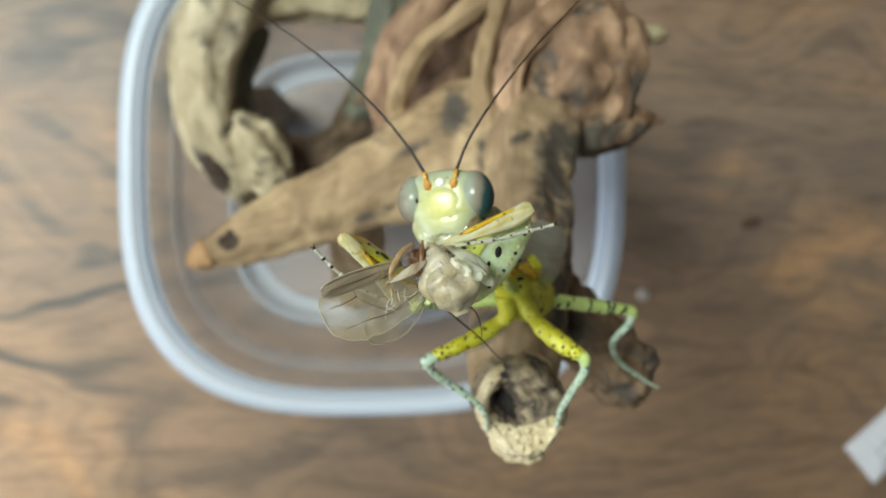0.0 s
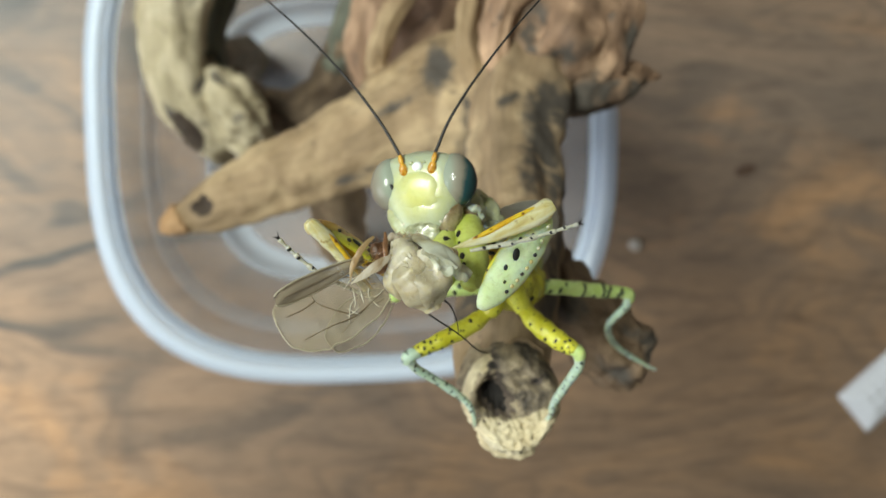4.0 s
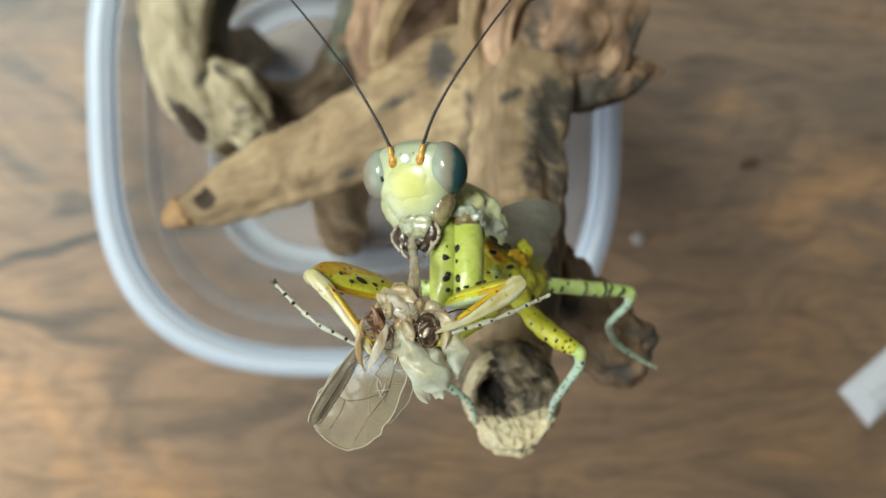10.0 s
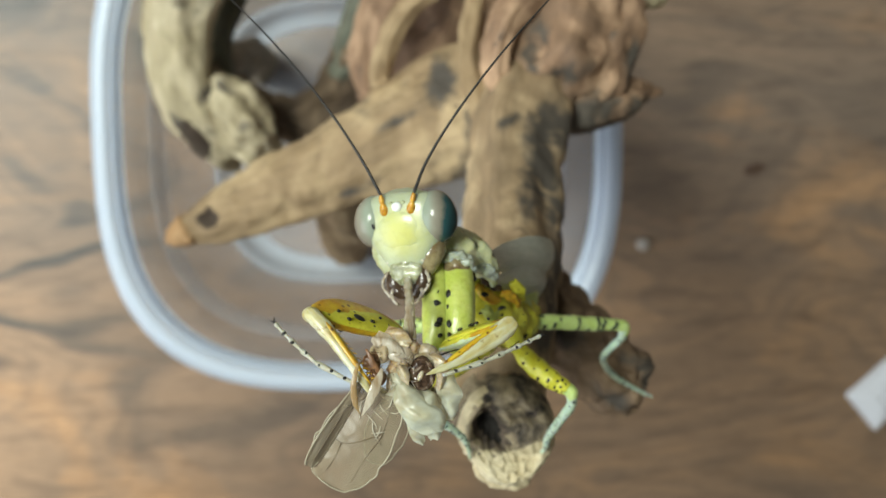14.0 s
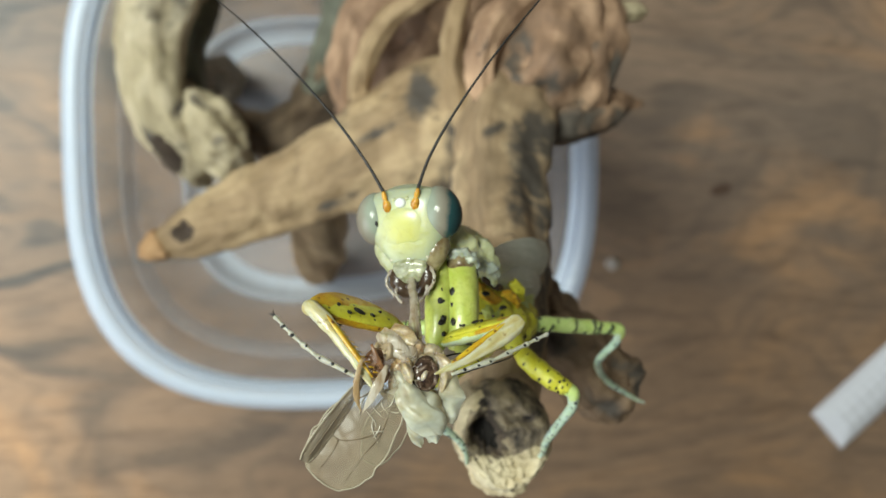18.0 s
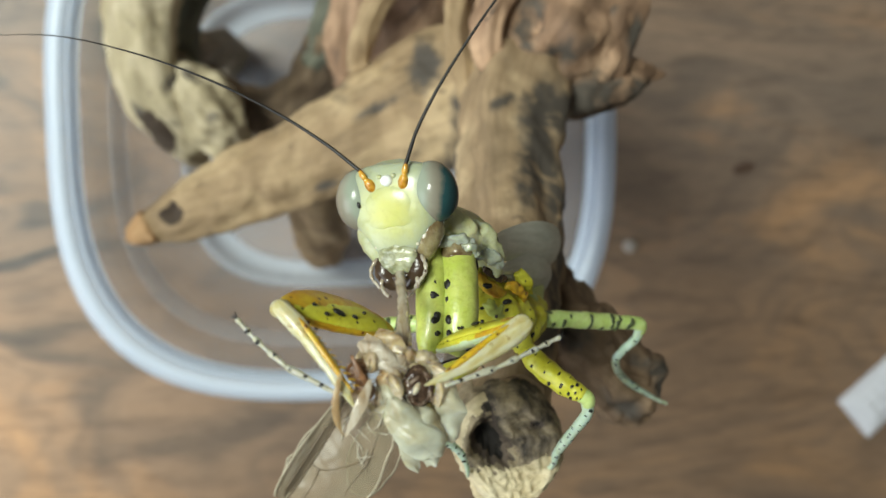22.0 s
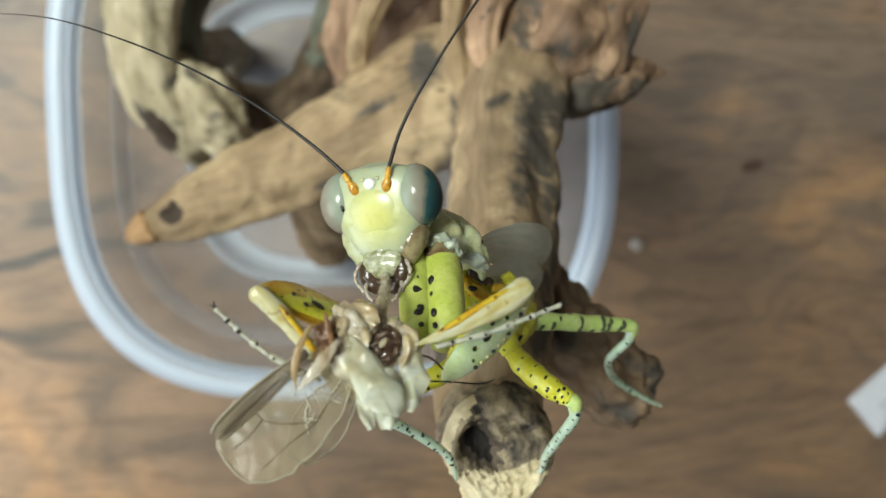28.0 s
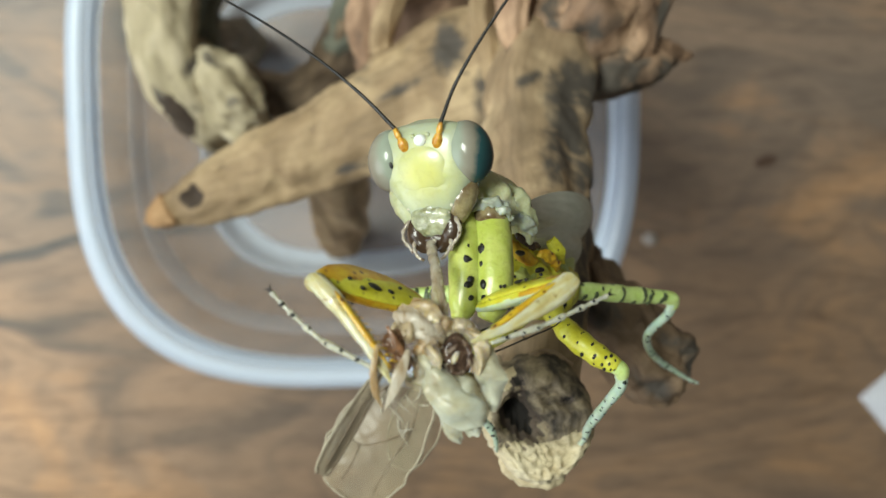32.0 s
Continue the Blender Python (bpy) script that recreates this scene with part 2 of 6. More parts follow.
def spline(pts, sub):
    """Points along a smooth line through pts (tuples of any length)."""
    p = np.array(pts, float)
    if len(p) == 2:
        return [p[0] + (p[1] - p[0]) * k / sub for k in range(sub + 1)]
    q = np.vstack([2 * p[0] - p[1], p, 2 * p[-1] - p[-2]])
    out = []
    for i in range(1, len(q) - 2):
        for k in range(sub):
            t = k / sub
            a, b, c, d = q[i - 1], q[i], q[i + 1], q[i + 2]
            out.append(0.5 * (2 * b + (c - a) * t + (2 * a - 5 * b + 4 * c - d) * t * t + (3 * b - a - 3 * c + d) * t ** 3))
    out.append(p[-1])
    return out


def tube(bm, pts, n=12, sub=4, hint=(0, 0, 1), flat=1.0, shape=None, grain=False, seed=0.0):
    """A limb through pts (x, y, z, radius); flat: thickness along hint by width; shape(s, a) scales the radius."""
    line = spline(pts, sub)
    rings, length = [], 0.0
    layer = bm.verts.layers.float_vector.get("grain") or bm.verts.layers.float_vector.new("grain") if grain else None
    for i, q in enumerate(line):
        a, b = line[max(0, i - 1)], line[min(len(line) - 1, i + 1)]
        d = Vector(b[:3]) - Vector(a[:3])
        if i:
            length += (Vector(q[:3]) - Vector(line[i - 1][:3])).length
        d.normalize()
        h = Vector(hint)
        side = d.cross(h)
        if side.length < 1e-3:
            side = d.cross(Vector((0, 1, 0.1)))
        side.normalize()
        up = side.cross(d)
        ring = []
        for k in range(n):
            ang = 2 * math.pi * k / n
            r = q[3] * (shape(i / (len(line) - 1), ang) if shape else 1.0)
            v = bm.verts.new(Vector(q[:3]) + side * (r * math.cos(ang)) + up * (r * flat * math.sin(ang)))
            if grain:
                v[layer] = (length * MM + seed, math.cos(ang) * q[3] * MM, math.sin(ang) * q[3] * MM)
            ring.append(v)
        rings.append(ring)
    for r0, r1 in zip(rings, rings[1:]):
        for k in range(n):
            bm.faces.new((r0[k], r1[k], r1[(k + 1) % n], r0[(k + 1) % n]))
    for ring, q, s in ((rings[0], line[0], 1), (rings[-1], line[-1], -1)):
        c = bm.verts.new(sum((v.co for v in ring), Vector()) / n)
        if grain:
            c[layer] = ring[0][layer]
        for k in range(n):
            f = (c, ring[k], ring[(k + 1) % n]) if s > 0 else (c, ring[(k + 1) % n], ring[k])
            bm.faces.new(f)
    return bm


def ball(bm, c, r, u=24, v=16, turn=(0, 0, 0), shape=None):
    """An ellipsoid of radii r at c, turned by degrees; shape(unit vector) returns a changed one."""
    m = Euler([radians(a) for a in turn]).to_matrix()
    made = bmesh.ops.create_uvsphere(bm, u_segments=u, v_segments=v, radius=1)["verts"]
    for w in made:
        p = shape(w.co.copy()) if shape else w.co
        w.co = m @ Vector((p[0] * r[0], p[1] * r[1], p[2] * r[2])) + Vector(c)
    return bm


def box(bm, lo, hi, bevel=0.0):
    made = bmesh.ops.create_cube(bm, size=1)["verts"]
    lo, hi = Vector(lo), Vector(hi)
    for w in made:
        w.co = Vector([(lo[k] + hi[k]) / 2 + w.co[k] * (hi[k] - lo[k]) for k in range(3)])
    if bevel:
        edges = list({e for w in made for e in w.link_edges})
        bmesh.ops.bevel(bm, geom=edges, offset=bevel, segments=3, affect="EDGES", profile=0.5)
    return bm


def rough_limb(bm, amount, size, seed, dents=()):
    """Weathers a limb: lumps at two sizes along the normals, and dents (x, y, z, radius, depth)."""
    bm.normal_update()
    moves = []
    for v in bm.verts:
        p = v.co
        s = Vector((seed * 17.3, seed * 5.1, seed * 9.7))
        k = noise.noise(p / size + s) + 0.5 * noise.noise(p * 2.3 / size + s) + 0.16 * noise.noise(p * 5.1 / size + s)
        move = v.normal * (k * amount)
        for x, y, z, r, deep in dents:
            d2 = (p - Vector((x, y, z))).length_squared / (r * r)
            if d2 < 6:
                move -= v.normal * (deep * math.exp(-d2 * 1.4))
        moves.append(move)
    for v, m in zip(bm.verts, moves):
        v.co += m
    return bm


def creased(bm, amount, size, seed):
    """Crumples thin skin: straight sharp folds in several directions, a little warped."""
    bm.normal_update()
    rnd = random.Random(seed)
    folds = []
    for k in range(5):
        d = Vector((rnd.gauss(0, 1), rnd.gauss(0, 1), rnd.gauss(0, 0.6))).normalized()
        folds.append((d / (size * rnd.uniform(0.8, 1.9)), rnd.uniform(0, 2), rnd.uniform(0.5, 1.0) * (1.0 if k < 3 else 0.5)))
    moves = []
    for v in bm.verts:
        p = v.co + Vector((noise.noise(v.co * 0.9), noise.noise(v.co * 0.9 + Vector((7, 1, 3))), 0)) * 0.35 * size
        h = sum(w * (abs((p.dot(d) + o) % 2 - 1) - 0.5) for d, o, w in folds)
        moves.append(v.normal * (amount * h))
    for v, m in zip(bm.verts, moves):
        v.co += m
    return bm


# ---- room and table ----


def slab(name, lo, hi, material, label, category, kind="structure", bevel=0.0):
    return tagged(part(name, box(bmesh.new(), lo, hi, bevel), material, smooth=False), label, category, kind=kind)


slab("floor", (-1600, -1600, -790), (1600, 1600, -750), FLOOR, "brown boarded floor below the table", "floor")
slab("ceiling", (-1600, -1600, 1650), (1600, 1600, 1690), CEIL, "plain white painted ceiling", "ceiling")
slab("wall_north", (-1600, 1600, -750), (1600, 1660, 1650), WALL, "plain off-white painted wall", "wall")
slab("wall_south", (-1600, -1660, -750), (1600, -1600, 1650), WALL, "plain off-white painted wall", "wall")
slab("wall_east", (1600, -1600, -750), (1660, 1600, 1650), WALL, "plain off-white painted wall", "wall")
# the west wall has a window opening
for lo, hi in (((-1660, -1600, -750), (-1600, -1100, 1650)), ((-1660, 100, -750), (-1600, 1600, 1650)),
               ((-1660, -1100, -750), (-1600, 100, 100)), ((-1660, -1100, 1400), (-1600, 100, 1650))):
    slab("wall_west", lo, hi, WALL, "off-white wall pieces round the window", "wall")

table = empty("table", (0, 0, -750))
tagged(table, "brown wood-grained table top, scuffed and dusty", "table")
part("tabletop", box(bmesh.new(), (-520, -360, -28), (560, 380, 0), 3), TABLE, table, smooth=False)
for x, y in ((-480, -320), (520, -320), (-480, 340), (520, 340)):
    part("leg", tube(bmesh.new(), [(x, y, -28, 24), (x, y, -400, 21), (x, y, -750, 17)], 16, 3), FLOOR, table)

# ---- plastic tub ----
CX, CY = -22.5, 16.6


def outline(half, power, n=96):
    """A rounded square with bowed sides."""
    pts = []
    for k in range(n):
        a = 2 * math.pi * k / n
        c, d = math.cos(a), math.sin(a)
        r = half / (abs(c) ** power + abs(d) ** power) ** (1 / power)
        pts.append((CX + r * c, CY + r * d))
    return pts


def loft(sections, closed=True, cap=False):
    """A wall through rounded squares (half width, squareness, height)."""
    bm = bmesh.new()
    rings = [[bm.verts.new((x, y, z)) for x, y in outline(h, r)] for h, r, z in sections]
    n = len(rings[0])
    pairs = list(zip(rings, rings[1:])) + ([(rings[-1], rings[0])] if closed else [])
    for a, b in pairs:
        for k in range(n):
            bm.faces.new((a[k], a[(k + 1) % n], b[(k + 1) % n], b[k]))
    if cap:
        bm.faces.new(rings[0][::-1])
        bm.faces.new(rings[-1])
    bmesh.ops.recalc_face_normals(bm, faces=bm.faces)
    return bm


tub = empty("plastic_tub", (CX, CY, 0))
tagged(tub, "frosted clear plastic food tub, open, holding driftwood", "container")
part("rim", loft([(49.1, 3.0, 89), (49.5, 3.0, 91), (49.55, 3.0, 97.0), (49.3, 3.0, 98.4), (48.6, 3.0, 99.4), (47.6, 3.0, 99.9), (46.6, 3.0, 99.8), (45.8, 3.0, 99.2), (45.2, 3.0, 98.2),
                  (44.9, 3.0, 96.8), (44.8, 3.0, 94.0), (45.3, 3.0, 94.0), (45.6, 3.0, 97.2), (46.4, 3.0, 98.6), (47.8, 3.0, 98.6), (48.7, 3.0, 97.2), (48.7, 3.0, 89)]), RIM, tub, "thick milky rim")
part("inner_lip", loft([(45.6, 3.0, 99.1), (45.2, 3.0, 99.3), (44.6, 3.0, 98.6), (44.45, 3.0, 96.6), (44.5, 3.0, 94.6), (44.85, 3.0, 96.8)]), LIP, tub, "brighter inner lip")
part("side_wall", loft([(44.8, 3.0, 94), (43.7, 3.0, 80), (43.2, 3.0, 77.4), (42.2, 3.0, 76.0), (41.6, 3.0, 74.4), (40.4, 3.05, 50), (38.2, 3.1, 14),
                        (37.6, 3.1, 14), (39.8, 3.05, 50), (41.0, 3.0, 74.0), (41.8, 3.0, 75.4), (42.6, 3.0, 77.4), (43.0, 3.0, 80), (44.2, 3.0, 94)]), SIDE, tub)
part("ledge", loft([(43.1, 3.0, 77.8), (42.3, 3.0, 76.6), (41.2, 3.0, 75.2), (40.6, 3.0, 73.0), (40.9, 3.0, 73.0), (41.5, 3.0, 74.8), (42.5, 3.0, 76.1), (43.1, 3.0, 77.0)]), SIDE, tub, "moulded ledge inside the wall")
part("foot_ring", loft([(38.2, 3.1, 14), (37.8, 3.1, 8), (36.8, 3.0, 3.0), (35.2, 3.0, 0.6), (33.4, 3.0, 0.3), (32.6, 3.0, 0.6), (32.6, 3.0, 2.4),
                        (33.8, 3.0, 3.2), (35.4, 3.0, 4.6), (36.8, 3.0, 8), (37.6, 3.1, 14)]), FOOT, tub, "bright moulded base edge")
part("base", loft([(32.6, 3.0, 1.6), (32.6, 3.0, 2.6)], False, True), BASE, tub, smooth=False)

for ob in tub.children:
    ob.visible_shadow = False

# ---- driftwood ----
wood = empty("driftwood", (-12, 15, 3))
tagged(wood, "weathered brown driftwood root standing in the tub", "driftwood")


def limb(name, pts, material, amount, size, seed, label="", n=40, sub=12, dents=(), flutes=0.10, flat=1.0, blots=()):
    """A limb of the root; blots: weather stains and painted shade (x, y, half length, half width, turn)."""
    k = 3 + seed % 3

    def shape(s, a):
        return 1 + flutes * math.sin(k * a + 2.5 * math.sin(4 * s + seed)) + 0.5 * flutes * math.sin((k + 4) * a + seed)

    bm = tube(bmesh.new(), pts, n, sub, (0.15, 0.1, 1), flat, shape, True, seed * 0.37)
    rough_limb(bm, amount, size, seed, dents)
    layer = bm.verts.layers.float.new("blot")
    for v in bm.verts:
        most = 0.0
        for x, y, rx, ry, turn in blots:
            ca, sa = math.cos(radians(turn)), math.sin(radians(turn))
            dx, dy = v.co.x - x, v.co.y - y
            d = math.hypot((dx * ca + dy * sa) / rx, (dy * ca - dx * sa) / ry) + 0.4 * noise.noise(v.co * 0.5) + 0.25 * noise.noise(v.co * 1.4)
            most = max(most, min(1.0, max(0.0, (1.25 - d) / 0.6)))
        v[layer] = most
    return part(name, bm, material, wood, label, pts[len(pts) // 2][:3])


# Besides stains, the blots paint the shade down the trunk's right side.
trunk = limb("trunk", [(-10.8, -15.9, 186.3, 1.5), (-10.8, -15.9, 186.2, 3.8), (-10.8, -15.7, 185.9, 4.4), (-10.7, -14.4, 184, 4.9), (-9.2, -9.4, 179, 5.3), (-7.0, -3.4, 171, 5.7), (-5.2, 2.5, 162, 5.9), (-3.4, 9.2, 153, 6.4),
                (-1.4, 15.4, 146.4, 6.8), (1.4, 21.0, 140.5, 6.4), (3.6, 26.0, 134, 5.0)], TRUNK, 0.55, 5, 1, "upright limb with a bleached broken end", 96, 16,
             [(-14.8, -11, 186, 2, 1.4), (-6.4, -12.2, 186, 1.6, 1.2), (1.6, 8, 156, 2.2, 1.6), (1.0, 1.5, 166, 1.8, 1.3), (-8.6, 12, 152, 1.6, 1.2)], 0.06,
             blots=[(-1.0, 9.6, 5.6, 2.9, 78), (0.6, 14.8, 4.4, 2.6, 50), (-4.4, 5.6, 2.8, 1.2, 70), (2.6, 13.6, 3.2, 2.0, 60), (0.2, 4.4, 5.0, 2.2, 75), (3.4, 14.4, 4.0, 2.4, 20), (-2.8, -2.0, 4.0, 1.8, 70), (-4.6, -8.2, 3.2, 1.8, 60), (-13.4, -8.8, 2.6, 1.3, 50), (-4.6, 15.4, 1.6, 0.8, 30)])
# Near-black for rotten wood and, painted in, the shade inside the hole.
ROT_SHADE = plain("rotten_wood_shade", (0.020, 0.017, 0.015), 0.9, 600, 0.4)
DECAY = drift_wood("decayed_wood", (0.10, 0.076, 0.062), (0.23, 0.18, 0.14), (0.025, 0.02, 0.018), 3.0)


def end_wood():
    """Weathered end grain: soft grey-brown with darker rot stains and pale fibres."""
    n = Nodes("end_grain_wood", 0.9)
    v = n.coords()
    a, b = n.noise(v, 330, 5, 0.6, 0.6), n.noise(v, 1500, 5, 0.65)
    c = n.ramp(a, [(0.36, (0.06, 0.05, 0.04)), (0.46, (0.20, 0.16, 0.11)), (0.55, (0.36, 0.29, 0.19)), (0.68, (0.52, 0.44, 0.30))])
    c = n.mix(0.6, c, n.ramp(b, [(0.35, (0.5, 0.48, 0.46)), (0.6, (1, 1, 1))]), "MULTIPLY")
    n.color(c).bump(a, 0.5, 0.0006).bump(b, 0.5, 0.0002)
    return n.m


def broken_face():
    """The limb's broken end: a rough disc with a rot hole in it and a crumbling cream crust along one side."""
    bm = bmesh.new()
    layer = bm.verts.layers.float_vector.new("grain")
    n, rings = 96, 44
    mid = Vector((-10.75, -17.0, 191.3))
    rows = []
    for k in range(rings + 1):
        f = k / rings
        row = []
        for i in range(n):
            a = 2 * math.pi * i / n
            r = 4.75 * (1 + 0.07 * noise.noise(Vector((math.cos(a) * 1.6, math.sin(a) * 1.6, 4))) + -0.07 * max(0.0, -math.sin(a)) + 0.02 * noise.noise(Vector((math.cos(a) * 9, math.sin(a) * 9, 1))))
            low = max(0.0, -math.sin(a))
            x, y = mid.x + r * f * math.cos(a) * (1 - 0.16 * low) + 0.25 * low * f, mid.y + (1.06 + 0.1 * low * low) * r * f * math.sin(a)
            p = Vector((x, y, 0))
            w = 0.9 * noise.noise(p * 0.7) + 0.5 * noise.noise(p * 1.9)
            z = mid.z + 0.5 * noise.noise(p * 0.55) + 0.25 * noise.noise(p * 1.7) + 0.10 * noise.noise(p * 4.0) + 0.10 * (mid.y - y)
            hole = math.exp(-(((x + 12.5) / 1.35) ** 2 + ((y + 15.7) / 1.5) ** 2)) + 0.5 * math.exp(-(((x + 11.2) / 1.2) ** 2 + ((y + 17.2) / 0.9) ** 2))
            hole = max(0.0, hole + 0.16 * w)
            z -= 4.2 * max(0.0, hole - 0.12) * (1 + 0.25 * w)
            nick = math.exp(-(((x + 12.4) / 0.7) ** 2 + ((y + 13.2) / 0.5) ** 2)) + math.exp(-(((x + 8.3) / 1.0) ** 2 + ((y + 14.9) / 0.5) ** 2))
            z -= 0.9 * nick
            crust = (-18.2 + 0.8 * w + 0.12 * abs(x + 11) ** 1.5) - y
            if crust > 0 and hole < 0.3:
                z += min(1, crust) * (0.35 + 0.55 * noise.noise(p * 2.3) + 0.3 * noise.noise(p * 5.0))
            z -= 1.6 * max(0.0, f - 0.8) ** 2 * 25
            v = bm.verts.new((x, y, z))
            v[layer] = (x * MM, y * MM, z * MM)
            row.append((v, 1 if hole + 0.22 * w > 0.60 or nick + 0.25 * w > 0.8 else 3 if hole + 0.34 * w > 0.34 or nick + 0.25 * w > 0.6 else 2 if crust > 0.15 or (math.cos(a) < -0.35 and f > 0.9 - 0.12 * w) else 0))
        rows.append(row)
    # the flank below the edge
    for k in range(1, 9):
        row = []
        for i in range(n):
            e = rows[rings][i][0].co
            p = e + Vector((0.02 * k, 0.13 * k, -0.72 * k))
            p += Vector((e.x - mid.x, e.y - mid.y, 0)).normalized() * (0.35 * math.sin(k * 0.4) + 0.35 * noise.noise(p * 0.5) * k / 8 + 0.14 * noise.noise(p * 1.6))
            v = bm.verts.new(p)
            v[layer] = p * MM
            w = noise.noise(p * 0.8)
            row.append((v, 2 if e.y < -19.0 + 0.8 * w and k < 4 + 4 * w else 0))
        rows.append(row)
    for r0, r1 in zip(rows[1:], rows[2:]):
        for i in range(n):
            f = bm.faces.new((r0[i][0], r1[i][0], r1[(i + 1) % n][0], r0[(i + 1) % n][0]))
            f.material_index = r0[i][1]
    bm.faces.new([v for v, _ in rows[1]])
    return bm


face = part("broken_face", broken_face(), end_wood(), wood, "broken limb end with a black rot hole and cream crust", (-10.75, -17, 191))
face.data.materials.append(ROT_SHADE)
face.data.materials.append(CRUST)
face.data.materials.append(DECAY)
limb("broken_edge", [(-14.6, -17.4, 189.3, 0.5), (-13.4, -19.4, 189.6, 0.9), (-11.9, -20.8, 189.7, 1.15), (-10.2, -21.4, 189.5, 1.15), (-8.8, -20.5, 189.2, 0.9), (-7.4, -18.8, 188.8, 0.45)], CRUST, 0.55, 1.3, 17,
     "crumbling cream-coloured broken edge", 40, 14, (), 0.05)
# The lowest blots paint the shade under the knot; the others are stains.
knot = limb("knot", [(-0.4, 14.5, 139, 6.0), (2.3, 20.8, 141, 8.4), (5.9, 27.1, 142, 8.8), (8.0, 34.0, 139, 7.2), (7.7, 40.3, 135, 5.6), (8.0, 46.0, 130, 4.5)], RED, 1.3, 6, 2, "knobbly pale brown knot", 96, 22,
            [(3.5, 20.5, 150, 2.4, 3.2), (8.5, 26, 152, 2.0, 2.8), (0, 25.5, 149, 2.2, 2.6), (5.0, 30, 149, 1.8, 2.4), (9, 31, 148, 1.6, 1.8), (10.5, 22, 149, 1.8, 2.0)], 0.05,
            blots=[(4.4, 21.8, 3.4, 1.5, 20), (0.2, 26.0, 3.6, 1.5, 80), (6.6, 36.4, 3.4, 1.8, 20), (8.4, 17.0, 6.0, 2.6, 5), (3.2, 14.8, 4.0, 2.4, 0), (2.4, 20.8, 3.2, 1.7, 25)])
limb("knot", [(8.4, 20.8, 141, 5.0), (11.6, 26.4, 143, 5.0), (14.0, 32.4, 141.5, 3.8), (14.6, 37.4, 138, 1.2)], RED, 0.9, 4, 3, "", 56, 14, [(12.0, 30.0, 147, 1.3, 1.6)], blots=[(11.4, 29.4, 2.6, 1.0, 75), (14.6, 24.0, 3.0, 1.2, 80)])
# Blots along the lower edge paint the spur's shaded underside.
limb("spur", [(3.5, 19.4, 142.5, 5.6), (9.2, 19.0, 142.4, 4.6), (15.0, 19.6, 140.8, 3.0), (19.0, 20.2, 139, 1.4), (21.4, 20.4, 138, 0.3)], RED, 0.8, 4, 22, "pointed spur of the knot", 56, 14, blots=[(8.4, 16.4, 6.5, 3.0, 5), (16.0, 17.6, 4.0, 1.6, 15)])
limb("ridge", [(-3.7, 18.2, 147, 1.2), (-4.9, 23.4, 148, 1.9), (-3.4, 29.5, 148, 2.3), (1.6, 34.3, 146, 2.3), (8.1, 38.9, 142, 2.2), (13.6, 44.2, 138, 1.9)], RED, 0.5, 3, 23, "arched ridge of the knot", 36, 12)
limb("stub", [(13.4, 33.6, 138, 1.7), (17.4, 34.4, 136.6, 1.6), (20.4, 34.6, 136, 1.6), (22.6, 34.8, 135, 1.2)], PALE, 0.4, 3, 4, "pale broken twig stub", 28, 8)
limb("side_branch", [(-6, -4.4, 166, 4), (-2.4, -7.6, 168.6, 4.2), (0.4, -10.8, 172, 4.1), (3.5, -13.8, 174, 4.2), (6.0, -15.6, 174.8, 3.5), (7.6, -15.9, 175, 2.4), (8.5, -16.0, 175.3, 0.7)], TORN, 1.2, 2.6, 5,
     "dark side branch with a torn end", 72, 16, [(7.5, -14.2, 178, 1.2, 1.6), (4.6, -16.6, 178, 1.0, 1.2), (5.6, -13.0, 178, 0.9, 1.0)], blots=[(-1.6, -9.4, 2.6, 1.6, -50), (6.6, -12.9, 2.4, 1.0, -20), (3.4, -16.6, 2.6, 1.0, -35), (8.2, -15.6, 1.4, 1.8, 0)])
branch = limb("branch", [(-57.0, -2.8, 108.5, 0.5), (-55.3, -1.8, 109, 1.8), (-52.5, -0.4, 110, 3.2), (-47.9, 1.6, 111, 4.4), (-40.9, 4.6, 112, 5.8), (-33.0, 7.6, 113.5, 6.4), (-25.1, 11.0, 115, 7.4), (-16.8, 14.6, 116.5, 9.0),
                         (-8.6, 17.8, 118, 10.4), (-2.2, 20.5, 120, 9.6)], TAN, 0.7, 6, 6, "blunt tan branch with a knot hole near its tip", 110, 24,
              [(-49.6, 1.2, 115.5, 1.9, 3.4), (-30, 8, 121, 2.4, 1.0), (-22, 16, 124, 2.6, 1.0), (-36, 3, 118, 2.0, 0.9)], 0.05, 0.72,
              [(-10.4, 22.8, 4.6, 2.4, 75), (-18.0, 16.8, 3.4, 0.7, 25), (-24.0, 6.0, 3.4, 0.8, 20)])
root = limb("root", [(-52.1, 56.3, 84, 8.0), (-56.2, 46.1, 84, 7.8), (-58.2, 37.1, 84, 6.3), (-57.6, 28.0, 84, 5.8), (-55.2, 20.6, 82, 6.2), (-51.4, 14.4, 78, 4.6), (-48.5, 10.4, 72, 1.5)], PALE, 0.9, 7, 7,
            "bleached root with a hollow end", 64, 16, [(-55.6, 14.8, 82, 2.8, 5.0)], 0.05, blots=[(-52.4, 24.5, 2.6, 1.2, 60), (-58.0, 18.5, 2.4, 1.0, -50)])
limb("root", [(-52.8, 27.8, 80, 3.1), (-47.9, 21.2, 83, 5.6), (-43.9, 15.2, 80, 4.8), (-40.3, 11.8, 74, 1.5)], PALE, 1.3, 3.4, 19, "lumpy bleached root end", 56, 14, blots=[(-49.5, 25.6, 2.4, 0.9, -40), (-45.2, 17.6, 1.4, 0.9, 30)])
